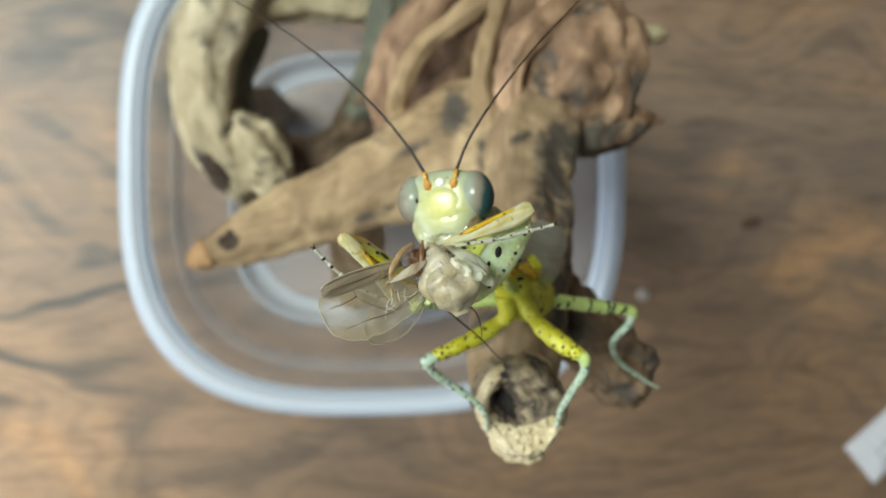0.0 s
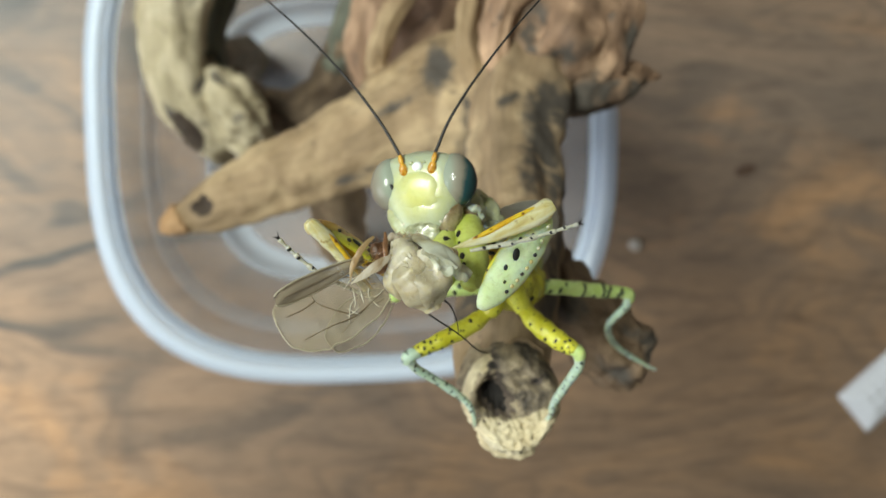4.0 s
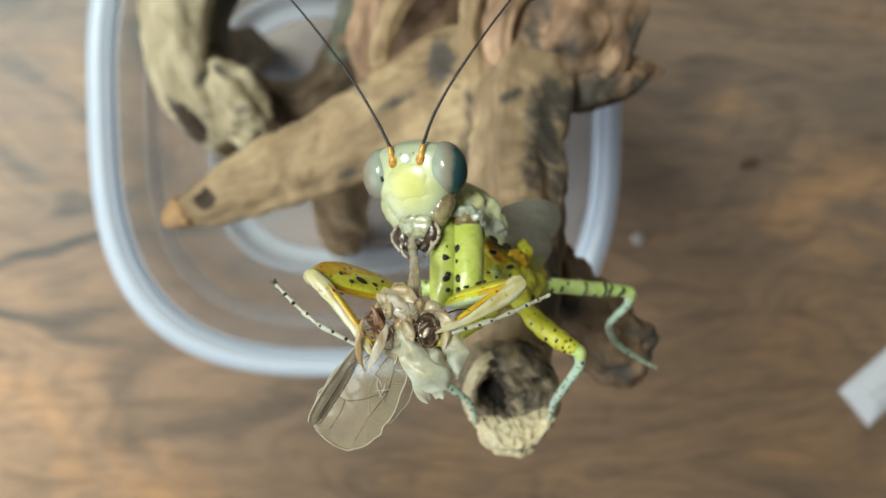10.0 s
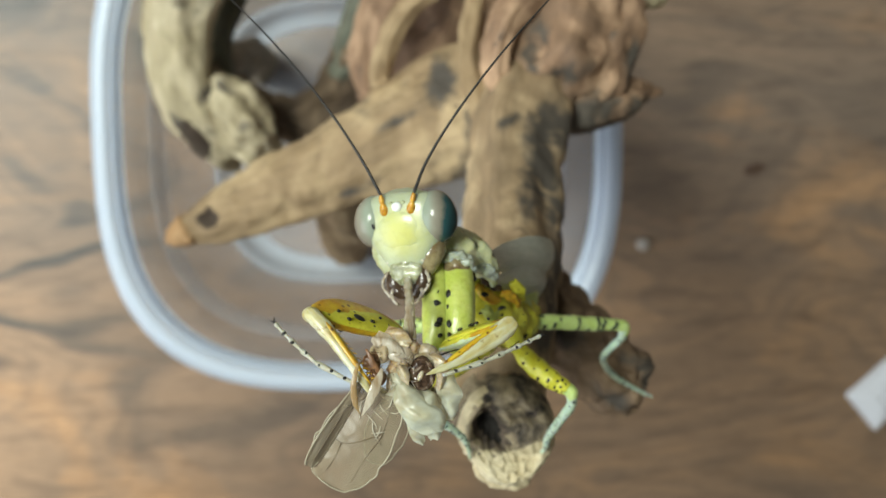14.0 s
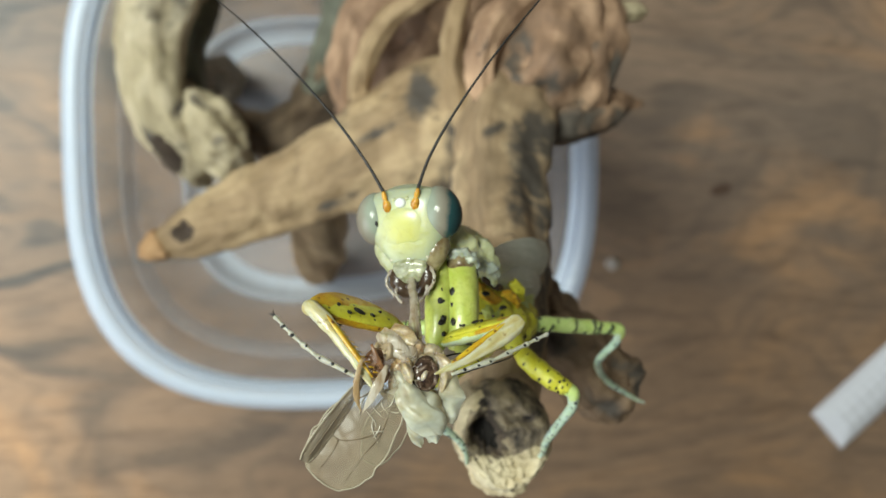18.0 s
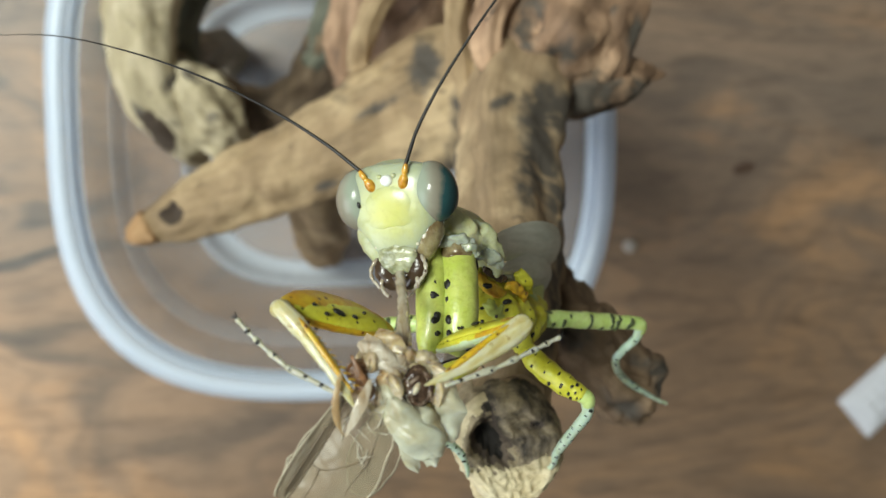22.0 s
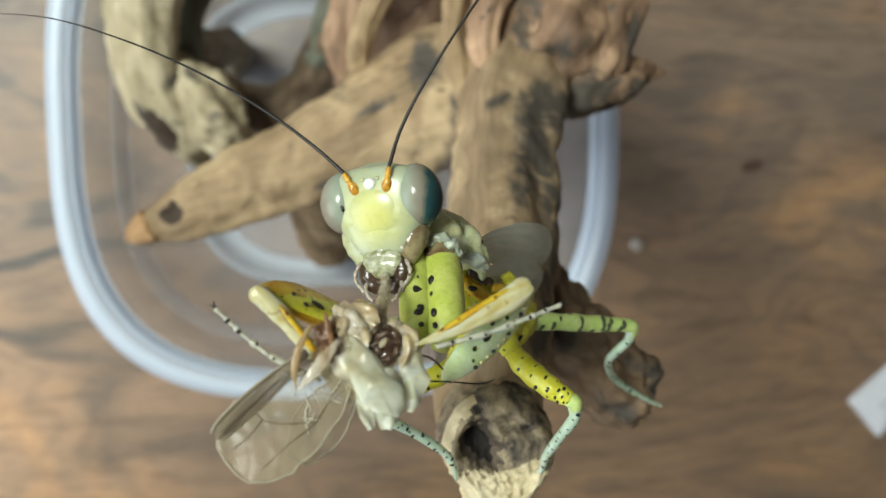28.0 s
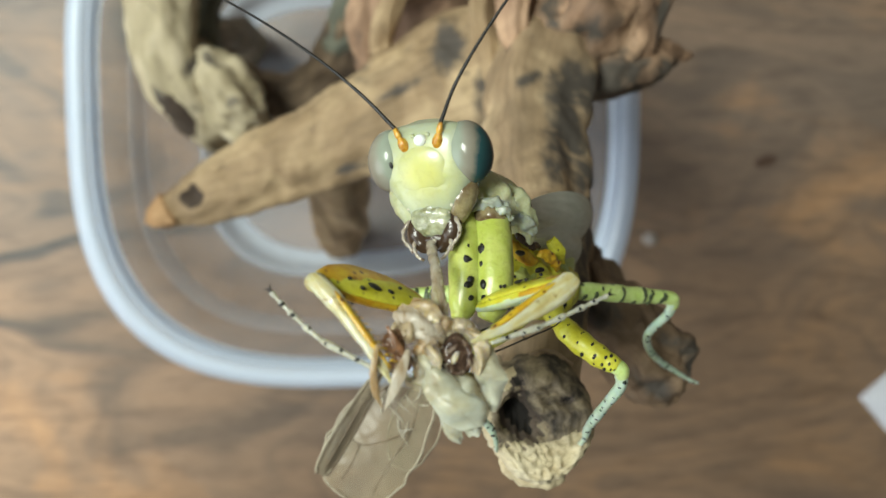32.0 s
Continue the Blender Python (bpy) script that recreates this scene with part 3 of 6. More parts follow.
limb("root", [(-56.0, 48.6, 80, 5.9), (-45.8, 51.5, 78, 4.1), (-35.3, 53.1, 76, 4.0), (-25.8, 52.8, 75, 3.7), (-17.9, 57.6, 74, 3.4)], PALE, 0.7, 6, 9, "", 40, 12)
# Shaded side of the pale root, its shade put into darker wood.
limb("root", [(-48.8, 50.0, 69, 3.5), (-51.6, 42.7, 69, 4.2), (-53.4, 35.4, 69, 4.0), (-52.0, 28.2, 69, 3.5)], GREY_GREEN, 0.5, 5, 24, "shaded flank of the root, painted grey-green", 36, 12)
limb("root", [(-55.6, 30.6, 70, 2.5), (-49.1, 26.1, 69, 3.3), (-42.0, 20.9, 66, 4.4), (-34.6, 19.9, 66, 5.2), (-27.1, 25.5, 72, 4.9), (-22.8, 34.5, 80, 4.3)], DARK, 0.9, 6, 8, "dark arched root", 48, 12)
limb("root", [(-25.4, 29.5, 75, 4.2), (-22.8, 34.5, 80, 4.5), (-20.4, 44.0, 86, 4.1), (-18.9, 53.4, 90, 4.0)], GREY_GREEN, 0.6, 6, 25, "", 40, 12)
limb("root", [(-20.8, 21.2, 110, 3.1), (-21.5, 30.4, 113, 3.5), (-18.5, 38.0, 115, 3.7), (-12.2, 43.6, 117, 3.8), (-5.5, 48.8, 118, 3.9)], RED, 0.7, 5, 10, "", 44, 12, (), 0.06)
limb("ridge", [(-6.7, 13.3, 147, 1.0), (-7.1, 19.3, 143, 1.5), (-7.5, 26.2, 138, 1.7), (-6.3, 33.1, 135, 1.5), (-4.0, 39.8, 132, 1.5), (-1.9, 46.1, 130, 1.5)], TAN, 0.35, 4, 11, "pale ridge of wood", 30, 12)
limb("ridge", [(-19.9, 23.0, 116, 1.5), (-19.3, 28.5, 120, 1.8), (-15.7, 34.7, 123, 1.9), (-9.5, 39.3, 126, 2.0), (-2.8, 44.8, 128, 2.2)], TAN, 0.4, 4, 12, "", 30, 12)
limb("burl", [(-15.2, 25.3, 92, 6.7), (-8.9, 33.7, 95, 10.5), (-3.6, 42.2, 97, 11.5), (1.6, 51.6, 100, 9.7)], RED, 1.6, 7, 13, "dark hollow core of the root", 56, 14, [(-10.5, 34, 106, 4.5, 6)])
limb("foot", [(-26.9, 8.5, 108, 4.7), (-26.5, 1.0, 90, 5.4), (-26, -5, 60, 5.4), (-25.5, -10.5, 25, 5), (-25.5, -12.5, 4.5, 5)], TAN, 0.8, 8, 14, "stout foot on the tub floor", 40, 10)
limb("foot", [(-2, 38, 100, 9), (-2, 41, 60, 8), (0, 40, 30, 7), (1, 38, 4.5, 7)], RED, 1.2, 10, 15, "", 36, 10)
limb("foot", [(-56, 26, 76, 5), (-53, 34, 50, 4.5), (-50, 38, 22, 4.5), (-49, 38, 4.2, 5)], GREY, 0.9, 7, 16, "", 32, 10)

TIPWOOD = drift_wood("driftwood_tip", (0.40, 0.235, 0.11), (0.52, 0.33, 0.17), (0.20, 0.11, 0.055), 0.2)


def paint_hollow(ob, x, y, rx, ry, turn, material):
    """Gives the upper faces of a limb inside a ragged oval another surface."""
    o = ORIGIN[ob.name]
    ob.data.materials.append(material)
    k = len(ob.data.materials) - 1
    ca, sa = math.cos(radians(turn)), math.sin(radians(turn))
    for f in ob.data.polygons:
        dx, dy = o.x + f.center.x / MM - x, o.y + f.center.y / MM - y
        u, v = (dx * ca + dy * sa) / rx, (dy * ca - dx * sa) / ry
        if f.normal.z > 0.05 and math.hypot(u, v) + 0.45 * noise.noise(Vector((dx, dy, x)) * 0.7) < 1:
            f.material_index = k


# Dark brown paints the shade of depth into the hollows.
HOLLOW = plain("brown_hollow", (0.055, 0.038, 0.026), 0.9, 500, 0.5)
paint_hollow(branch, -49.6, 1.2, 2.2, 1.7, 30, HOLLOW)
paint_hollow(root, -55.2, 15.6, 4.0, 2.0, -45, HOLLOW)
# A raised dark ball stands in for the shaded inside of the hollow.
part("hollow", rough_limb(ball(bmesh.new(), (-54.4, 14.1, 80.2), (3.2, 2.0, 2.6), 28, 18, (0, 0, -42)), 0.35, 1.6, 33), HOLLOW, wood, "raised dark lump painted as a shaded hollow in the root", (-54.4, 14.1, 80.2))
limb("branch_tip", [(-57.4, -3.0, 108.5, 0.5), (-56.0, -2.2, 109.1, 1.6), (-54.4, -1.4, 109.7, 2.5), (-53.0, -0.6, 110.1, 2.9)], TIPWOOD, 0.35, 4, 21, "bare orange-brown tip", 32, 10)

# ---- cloth ----
CLOTH = plain("white_cloth", (0.52, 0.53, 0.57), 0.8, 900, 0.1)


def towel():
    """A folded waffle cloth: a thick sheet of small raised cells."""
    bm = bmesh.new()
    m = pose(0, 0, 0, 0, 0, 40).to_3x3()
    nx, ny, s = 80, 17, 0.9
    grid = []
    for j in range(ny + 1):
        row = []
        for i in range(nx + 1):
            x, y = i * s, -j * s
            edge = min(i, j, ny - j, 6) / 6
            z = 3.2 * math.sqrt(edge) + 0.9 * abs(math.sin(math.pi * i / 4)) * abs(math.sin(math.pi * j / 4)) * edge + 0.05
            z += 0.5 * noise.noise(Vector((x * 0.05, y * 0.05, 3)))
            p = m @ Vector((x, y, 0))
            row.append(bm.verts.new((124.0 + p.x, -61.2 + p.y, max(z, 0.05))))
        grid.append(row)
    for j in range(ny):
        for i in range(nx):
            bm.faces.new((grid[j][i], grid[j + 1][i], grid[j + 1][i + 1], grid[j][i + 1]))
    rim_verts = [grid[0][i] for i in range(nx + 1)] + [grid[j][nx] for j in range(1, ny + 1)] + [grid[ny][i] for i in range(nx - 1, -1, -1)] + [grid[j][0] for j in range(ny - 1, 0, -1)]
    low = [bm.verts.new((v.co.x, v.co.y, 0.0)) for v in rim_verts]
    for k in range(len(low)):
        bm.faces.new((rim_verts[k], rim_verts[(k + 1) % len(low)], low[(k + 1) % len(low)], low[k]))
    return bm


tagged(part("cloth", towel(), CLOTH), "folded white waffle cloth lying on the table", "cloth")

CRUMB = plain("pale_crumb", (0.36, 0.32, 0.29), 0.7, 900, 0.15)
tagged(part("crumb", rough_limb(ball(bmesh.new(), (60.6, -13.9, 0.9), (2.1, 1.9, 1.1), 20, 12), 0.3, 1.5, 21), CRUMB, origin=(60.6, -13.9, 0)),
       "small pale crumb lying on the table", "crumb")
MARK = plain("table_stain", (0.075, 0.042, 0.026), 0.5, 400, 0.2)
part("knot_mark", rough_limb(ball(bmesh.new(), (94.5, 7.6, 0.0), (3.4, 1.5, 0.14), 24, 12, (0, 0, 12)), 0.03, 1.5, 23), MARK, table, "small dark knot in the wood", (94.5, 7.6, 0))
# ---- mantis ----
CREAM = skin("mantis_cream", (0.38, 0.41, 0.22), (0.48, 0.50, 0.31), 0.24, 0.4)
LIME = skin("mantis_lime", (0.44, 0.52, 0.085), (0.55, 0.61, 0.165), 0.26, 0.35)


def face_skin():
    """The yellow face plate, fading into cream towards its edge."""
    n = Nodes("mantis_face_plate", 0.34)
    v = n.coords()
    d = n.add("VectorMath")
    d.operation = "LENGTH"
    flat = n.add("VectorMath")
    flat.operation = "MULTIPLY_ADD"
    n.link(v, flat.inputs[0])
    flat.inputs[1].default_value, flat.inputs[2].default_value = (1, 1.05, 0), (0.00005, 0.0008, 0)
    n.link(flat.outputs["Vector"], d.inputs[0])
    m = n.add("Math")
    m.operation = "MULTIPLY_ADD"
    n.link(n.noise(v, 900, 3, 0.6), m.inputs[0])
    m.inputs[1].default_value = 0.0006
    n.link(d.outputs["Value"], m.inputs[2])
    fleck = n.noise(v, 2300, 5, 0.65, 0.5)
    c = n.mix(n.step(m.outputs[0], 0.0010, 0.0032), (0.57, 0.57, 0.17), (0.42, 0.465, 0.315))
    c = n.mix(0.25, c, n.ramp(fleck, [(0.32, (0.7, 0.66, 0.55)), (0.5, (1, 1, 1))]), "MULTIPLY")
    n.color(c).soft(0.4, (1.0, 0.8, 0.35), 0.0007).bump(n.noise(v, 1900, 4, 0.6), 0.25, 0.0001)
    n.p.inputs["Coat Weight"].default_value, n.p.inputs["Coat Roughness"].default_value = 0.25, 0.16
    return n.m


FACE = face_skin()
YELLOW = skin("mantis_yellow", (0.54, 0.51, 0.02), (0.64, 0.63, 0.07), 0.32, 0.25, (0.04, 0.035, 0.01), 1300, 0.13)
GOLD = skin("mantis_gold", (0.50, 0.24, 0.010), (0.62, 0.44, 0.025), 0.3, 0.2, (0.16, 0.06, 0.01), 1300, 0.2)
PALEGREEN = skin("mantis_pale_green", (0.45, 0.60, 0.17), (0.55, 0.68, 0.27), 0.34, 0.3, (0.05, 0.08, 0.03), 620, 0.18)
LEAF = skin("mantis_leaf_green", (0.52, 0.66, 0.34), (0.60, 0.72, 0.46), 0.3, 0.4, (0.30, 0.36, 0.16), 520, 0.12)
MINT = skin("mantis_mint", (0.40, 0.54, 0.42), (0.53, 0.65, 0.53), 0.4, 0.3, (0.02, 0.04, 0.03), 1400, 0.22)
ORANGE = skin("mantis_orange", (0.36, 0.13, 0.006), (0.66, 0.36, 0.04), 0.2, 0.3, scale=1500)
NAPE = skin("mantis_nape", (0.52, 0.53, 0.25), (0.66, 0.67, 0.45), 0.26, 0.5, scale=500)
LEAF.node_tree.nodes["Principled BSDF"].inputs["Subsurface Weight"].default_value = 0.9
LEAF.node_tree.nodes["Principled BSDF"].inputs["Subsurface Scale"].default_value = 0.0025


def ivory_skin():
    """Ivory shin: amber streaks drawn along the limb."""
    n = Nodes("mantis_ivory", 0.32)
    t = n.noise(n.coords((0.22, 1, 1)), 1500, 4, 0.6, 0.4)
    c = n.ramp(t, [(0.30, (0.36, 0.25, 0.06)), (0.44, (0.50, 0.44, 0.20)), (0.60, (0.57, 0.55, 0.36)), (0.75, (0.62, 0.61, 0.46))])
    c = n.mix(n.step(n.noise(n.coords(), 1300, 4, 0.65), 0.62, 0.72), c, (0.30, 0.22, 0.08))
    n.color(c).soft(0.4, (1.0, 0.8, 0.35), 0.0007).bump(t, 0.5, 0.00012).bump(n.noise(n.coords(), 5200, 3), 0.3, 0.00006)
    n.p.inputs["Coat Weight"].default_value = 0.15
    return n.m


IVORY = ivory_skin()
AMBER = skin("mantis_amber", (0.13, 0.08, 0.035), (0.36, 0.31, 0.17), 0.16, 0.4, scale=700)
BLACK = plain("black_cuticle", (0.008, 0.007, 0.006), 0.5, 900, 0.3)
BROWN = plain("brown_mouth", (0.05, 0.03, 0.017), 0.25, 1200, 0.4)
PALP = skin("mantis_palp", (0.22, 0.17, 0.12), (0.54, 0.50, 0.42), 0.16, 0.2, (0.10, 0.06, 0.04), 1700, 0.25)


TARSUS = skin("mantis_foot", (0.36, 0.36, 0.28), (0.52, 0.52, 0.43), 0.4, 0.3, scale=1500)
LIPSKIN = skin("mantis_lip", (0.22, 0.23, 0.12), (0.47, 0.49, 0.33), 0.14, 0.4, scale=1500)
DROP = plain("wet_droplet", (0.62, 0.58, 0.46), 0.04, 900, 0.1)
HIDE = skin("mantis_joint", (0.34, 0.38, 0.30), (0.45, 0.50, 0.42), 0.25, 0.5)


def eye_glass(name, inner, outer, side, far):
    """Glassy compound eye: milky by the face, smoky beige in the middle, teal where it turns away."""
    n = Nodes(name, 0.16)
    v = n.coords()
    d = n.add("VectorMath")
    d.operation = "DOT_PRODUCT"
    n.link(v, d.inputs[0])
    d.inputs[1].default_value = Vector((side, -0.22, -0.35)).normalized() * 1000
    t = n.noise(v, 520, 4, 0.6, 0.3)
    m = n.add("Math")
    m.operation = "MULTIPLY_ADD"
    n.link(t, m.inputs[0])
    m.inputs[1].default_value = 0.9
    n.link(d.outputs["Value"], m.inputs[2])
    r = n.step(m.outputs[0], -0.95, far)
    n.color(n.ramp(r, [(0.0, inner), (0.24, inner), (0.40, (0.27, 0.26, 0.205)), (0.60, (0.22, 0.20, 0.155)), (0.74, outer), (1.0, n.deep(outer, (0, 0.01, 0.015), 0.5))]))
    n.p.inputs["Specular IOR Level"].default_value = 0.3
    n.soft(0.35, (0.8, 0.9, 0.8), 0.0005)
    n.bump(n.voronoi(v, 9000), 0.08, 0.00003)
    return n.m


mantis = empty("praying_mantis", (-12, -14, 191))
tagged(mantis, "yellow-green spotted mantis standing on driftwood, eating a moth", "mantis")
HEAD = Vector((-21.0, 5.2, 205.7))


def at_head(x, y, z):
    return HEAD + Vector((x, y, z))


def head_tube(pts, n=32, sub=8, flat=0.6, shape=None):
    return tube(bmesh.new(), [(*at_head(x, y, z), r) for x, y, z, r in pts], n, sub, (0, 0, 1), flat, shape)


head = part("head", head_tube([(0, 2.12, -1.05, 0.6), (0, 2.04, -1.0, 1.9), (0, 1.65, -0.88, 2.95), (0, 0.9, -0.78, 3.3), (0, -0.5, -0.68, 3.32), (0, -1.6, -0.5, 3.1),
                                (0, -2.5, -0.2, 2.55), (0, -3.3, 0.0, 1.95), (0, -4.1, 0.05, 1.1)], 48, 10, shape=lambda u, a: 1 + 0.13 * math.sin(2 * a) ** 2), FACE, mantis, "cream triangular head", HEAD)
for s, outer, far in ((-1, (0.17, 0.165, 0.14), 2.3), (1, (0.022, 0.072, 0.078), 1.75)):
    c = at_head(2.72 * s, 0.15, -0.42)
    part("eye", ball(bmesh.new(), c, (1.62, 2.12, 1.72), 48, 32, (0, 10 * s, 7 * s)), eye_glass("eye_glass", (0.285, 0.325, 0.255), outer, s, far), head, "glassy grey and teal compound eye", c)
    part("cheek", rough_limb(head_tube([(2.4 * s, -1.3, -0.4, 0.6), (2.15 * s, -2.2, -0.25, 1.0), (1.7 * s, -3.2, -0.1, 1.02), (1.4 * s, -4.1, 0.1, 0.7), (1.2 * s, -4.7, 0.3, 0.3)], 24, 9, 1.0), 0.06, 0.5, 7),
         AMBER if s > 0 else CREAM, head, "translucent amber cheek" if s > 0 else "pale cheek", at_head(1.7 * s, -2.5, 0.3))
    part("jaw", rough_limb(head_tube([(1.25 * s, -3.7, 0.3, 0.5), (1.25 * s, -4.6, 0.45, 0.72), (0.95 * s, -5.4, 0.6, 0.66), (0.2 * s, -5.95, 0.7, 0.34)], 20, 8, 1.0), 0.08, 0.4, 9), BROWN, head, "dark brown jaw", at_head(0.9 * s, -4, 0.4))
    # jointed mouth feelers, bead by bead
    for k, path in enumerate(([(1.6, -3.9, 0.7), (1.95, -4.5, 1.1), (1.9, -5.1, 1.35), (1.5, -5.6, 1.5), (1.35, -6.0, 1.5)], [(1.1, -4.9, 0.9), (1.3, -5.6, 1.3), (1.0, -6.2, 1.6), (0.6, -6.5, 1.6)])):
        bm = tube(bmesh.new(), [(*at_head(x * s, y, z), 0.155 - 0.014 * i) for i, (x, y, z) in enumerate(path)], 10, 12, shape=lambda u, a: 0.66 + 0.46 * abs(math.sin(u * 17)))
        part("mouth_feeler", bm, PALP, head, "beaded translucent mouth feeler", at_head(path[0][0] * s, path[0][1], path[0][2]))


def shield_shape(p):
    x, y, z = p
    return Vector((math.copysign(abs(x) ** 0.85, x) * (1.0 - 0.06 * y), math.copysign(abs(y) ** 0.8, y), z))


part("face_shield", ball(bmesh.new(), at_head(-0.05, -0.8, 0.62), (2.3, 2.1, 0.8), 48, 36, (4, 0, 0), shield_shape), FACE, head, "waxy yellow face shield", HEAD)
part("clypeus", rough_limb(head_tube([(0, -0.9, 0.35, 1.9), (0, -1.8, 0.46, 2.2), (0, -2.7, 0.5, 1.95), (0, -3.4, 0.5, 1.45), (0, -3.8, 0.45, 0.9)], 40, 10, 0.38), 0.03, 0.8, 3), FACE, head, "", HEAD)
part("upper_lip", rough_limb(head_tube([(0, -3.0, 0.7, 1.2), (0, -3.6, 0.86, 1.4), (0, -4.2, 0.92, 1.32), (0, -4.75, 0.86, 1.02), (0, -5.1, 0.76, 0.5)], 36, 10, 0.34), 0.11, 0.45, 5), LIPSKIN, head, "wet pale green flap over the jaws", at_head(0, -3.4, 1))
part("lower_lip", rough_limb(ball(bmesh.new(), at_head(0, -5.3, 0.3), (1.15, 0.72, 0.8), 28, 18), 0.08, 0.4, 8), BROWN, head, "", at_head(0, -5.3, 0.2))
for k, (x, y, r) in enumerate(((-1.15, -3.5, 0.16), (-0.95, -4.0, 0.12), (1.2, -3.6, 0.18), (1.55, -3.1, 0.14), (1.35, -4.3, 0.13), (0.1, -5.35, 0.17), (1.75, -2.5, 0.13), (-1.45, -3.1, 0.12))):
    part("droplet", ball(bmesh.new(), at_head(x, y, 1.08 - 0.12 * abs(x) + 0.05 * (k % 2)), (r, r * 0.9, r * 0.7), 12, 8), DROP, head, "clear wet droplet", at_head(x, y, 0.9))
GLASS = plain("ocellus_glass", (0.88, 0.92, 0.90), 0.05, 900, 0.02)
for x, y in ((0, 1.32), (-0.52, 1.62), (0.52, 1.62)):
    r = 0.44 if x == 0 else 0.18
    part("ocellus", ball(bmesh.new(), at_head(x, y, 1.14 - 0.2 * abs(x)), (r, r * 0.9, r * 0.8), 16, 10), GLASS if x == 0 else CREAM, head, "glassy simple eye", at_head(x, y, 0.86))
part("eye_spot", ball(bmesh.new(), at_head(-2.2, -0.1, 1.2), (0.13, 0.24, 0.1), 10, 8, (0, -12, 10)), BLACK, head, "dark false pupil", at_head(-2.35, -0.35, 1.12))
ANT = {}
for s in (-1, 1):
    base = at_head(1.12 * s, 0.95, 0.92)

    def off(x, y, z, r, s=s, base=base):
        return (base.x + x * s, base.y + y, base.z + z, r)

    antenna = part("antenna", tube(bmesh.new(), [off(-0.04, -0.2, -0.15, 0.44), off(0.03, 0.15, 0.12, 0.38), off(0.1, 0.45, 0.22, 0.30), off(0.16, 0.68, 0.26, 0.17), off(0.2, 0.84, 0.28, 0.21), off(0.26, 1.1, 0.28, 0.19), off(0.32, 1.4, 0.25, 0.12)], 18, 5),
                   ORANGE, head, "orange antenna base", base)
    if s < 0:
        path = [(0.3, 1.35, 0.25), (1.9, 4.0, 0.3), (4.6, 7.4, 0), (8.8, 11.6, -0.8), (14.2, 16.0, -2), (21.2, 20.6, -4), (28.8, 24.2, -6)]
    else:
        path = [(0.3, 1.35, 0.25), (1.4, 3.9, 0.2), (3.3, 7.2, -0.6), (6.2, 11.4, -2), (9.4, 15.5, -4), (13.2, 20, -6.5), (17, 24, -9)]
    bm = bmesh.new()

    def rings(u, a):
        return 1.0 + 0.16 * math.sin(u * 760)

    tube(bm, [off(x, y, z, r) for (x, y, z), r in zip(path, (0.14, 0.12, 0.105, 0.085, 0.065, 0.045, 0.02))], 8, 36, shape=rings)
    part("filament", bm, BLACK, antenna, "black ringed feeler thread", base)
    ANT[s] = antenna


def leg(name, pts, material, label="", n=16, sub=8, flat=1.0, hint=(0, 0, 1), parent=mantis, origin=None, shape=None):
    bm = rough_limb(tube(bmesh.new(), pts, n, sub, hint, flat, shape), 0.035 * max(p[3] for p in pts), 0.7, int(abs(pts[0][0] * 11)))
    return part(name, bm, material, parent, label, origin or pts[0][:3])


def spot(c, r, parent, turn=(0, 0, 0), material=BLACK, name="spot"):
    return part(name, rough_limb(ball(bmesh.new(), c, tuple(0.78 * k for k in r), 16, 10, turn), 0.2 * min(r[0], r[1]), 0.32, int(abs(c[0] * 37 + c[1] * 11)) % 97), material, parent, "", c)


# body behind the head
leg("neck", [(-20.2, 4.2, 202.6, 1.2), (-18.6, 3.7, 202.4, 1.4), (-17, 2.8, 202.2, 1.5)], CREAM, "pale folded neck skin", 24, shape=lambda u, a: 1 + 0.08 * math.sin(u * 26))
leg("collar", [(-19.4, 3.9, 201.4, 1.1), (-17.4, 3.3, 201.8, 1.35), (-15.4, 2.2, 200.8, 1.45), (-13.8, 0.2, 199, 1.3)], NAPE, "short pale yellow collar shield", 28, 8, 0.8)


def crumple(name, pts, material, label="", amount=0.2, size=0.7, flat=0.6, parent=mantis, seed=1):
    return part(name, rough_limb(tube(bmesh.new(), pts, 28, 10, (0, 0, 1), flat), amount, size, seed), material, parent, label, pts[0][:3])


crumple("shoulder_fold", [(-18.6, 3.9, 202.6, 0.6), (-17.2, 3.3, 203.4, 1.0), (-15.9, 2.0, 203.2, 1.0), (-15.0, 0.6, 202.2, 0.5)], NAPE, "pale crumpled shoulder skin", 0.3, 0.9, 0.6, seed=11)
crumple("shoulder_fold", [(-16.4, 3.2, 202.2, 0.5), (-15.0, 2.4, 202.6, 0.8), (-14.0, 1.0, 202.0, 0.8), (-13.5, -0.6, 200.8, 0.35)], CREAM, "", 0.3, 0.8, 0.6, seed=12)
crumple("shoulder_fold", [(-15.6, 1.2, 203.0, 0.3), (-14.4, 0.8, 202.8, 0.55), (-13.4, 0.0, 202.0, 0.3)], HIDE, "", 0.22, 0.6, 0.6, seed=13)
TORSO = [(-15.6, -0.4, 199.4, 1.3), (-13.6, -2.8, 197.6, 1.8), (-11.8, -4.8, 195.8, 2.0), (-10.2, -5.4, 193, 2.0), (-9.2, -4.6, 190.5, 1.8)]
torso = part("thorax", rough_limb(tube(bmesh.new(), TORSO, 40, 12, (0, 0, 1), 1.0, lambda u, a: 1 + 0.10 * math.sin(u * 15) * math.cos(a * 2)), 0.3, 1.2, 4), YELLOW, mantis, "bright yellow spotted thorax", TORSO[0][:3])
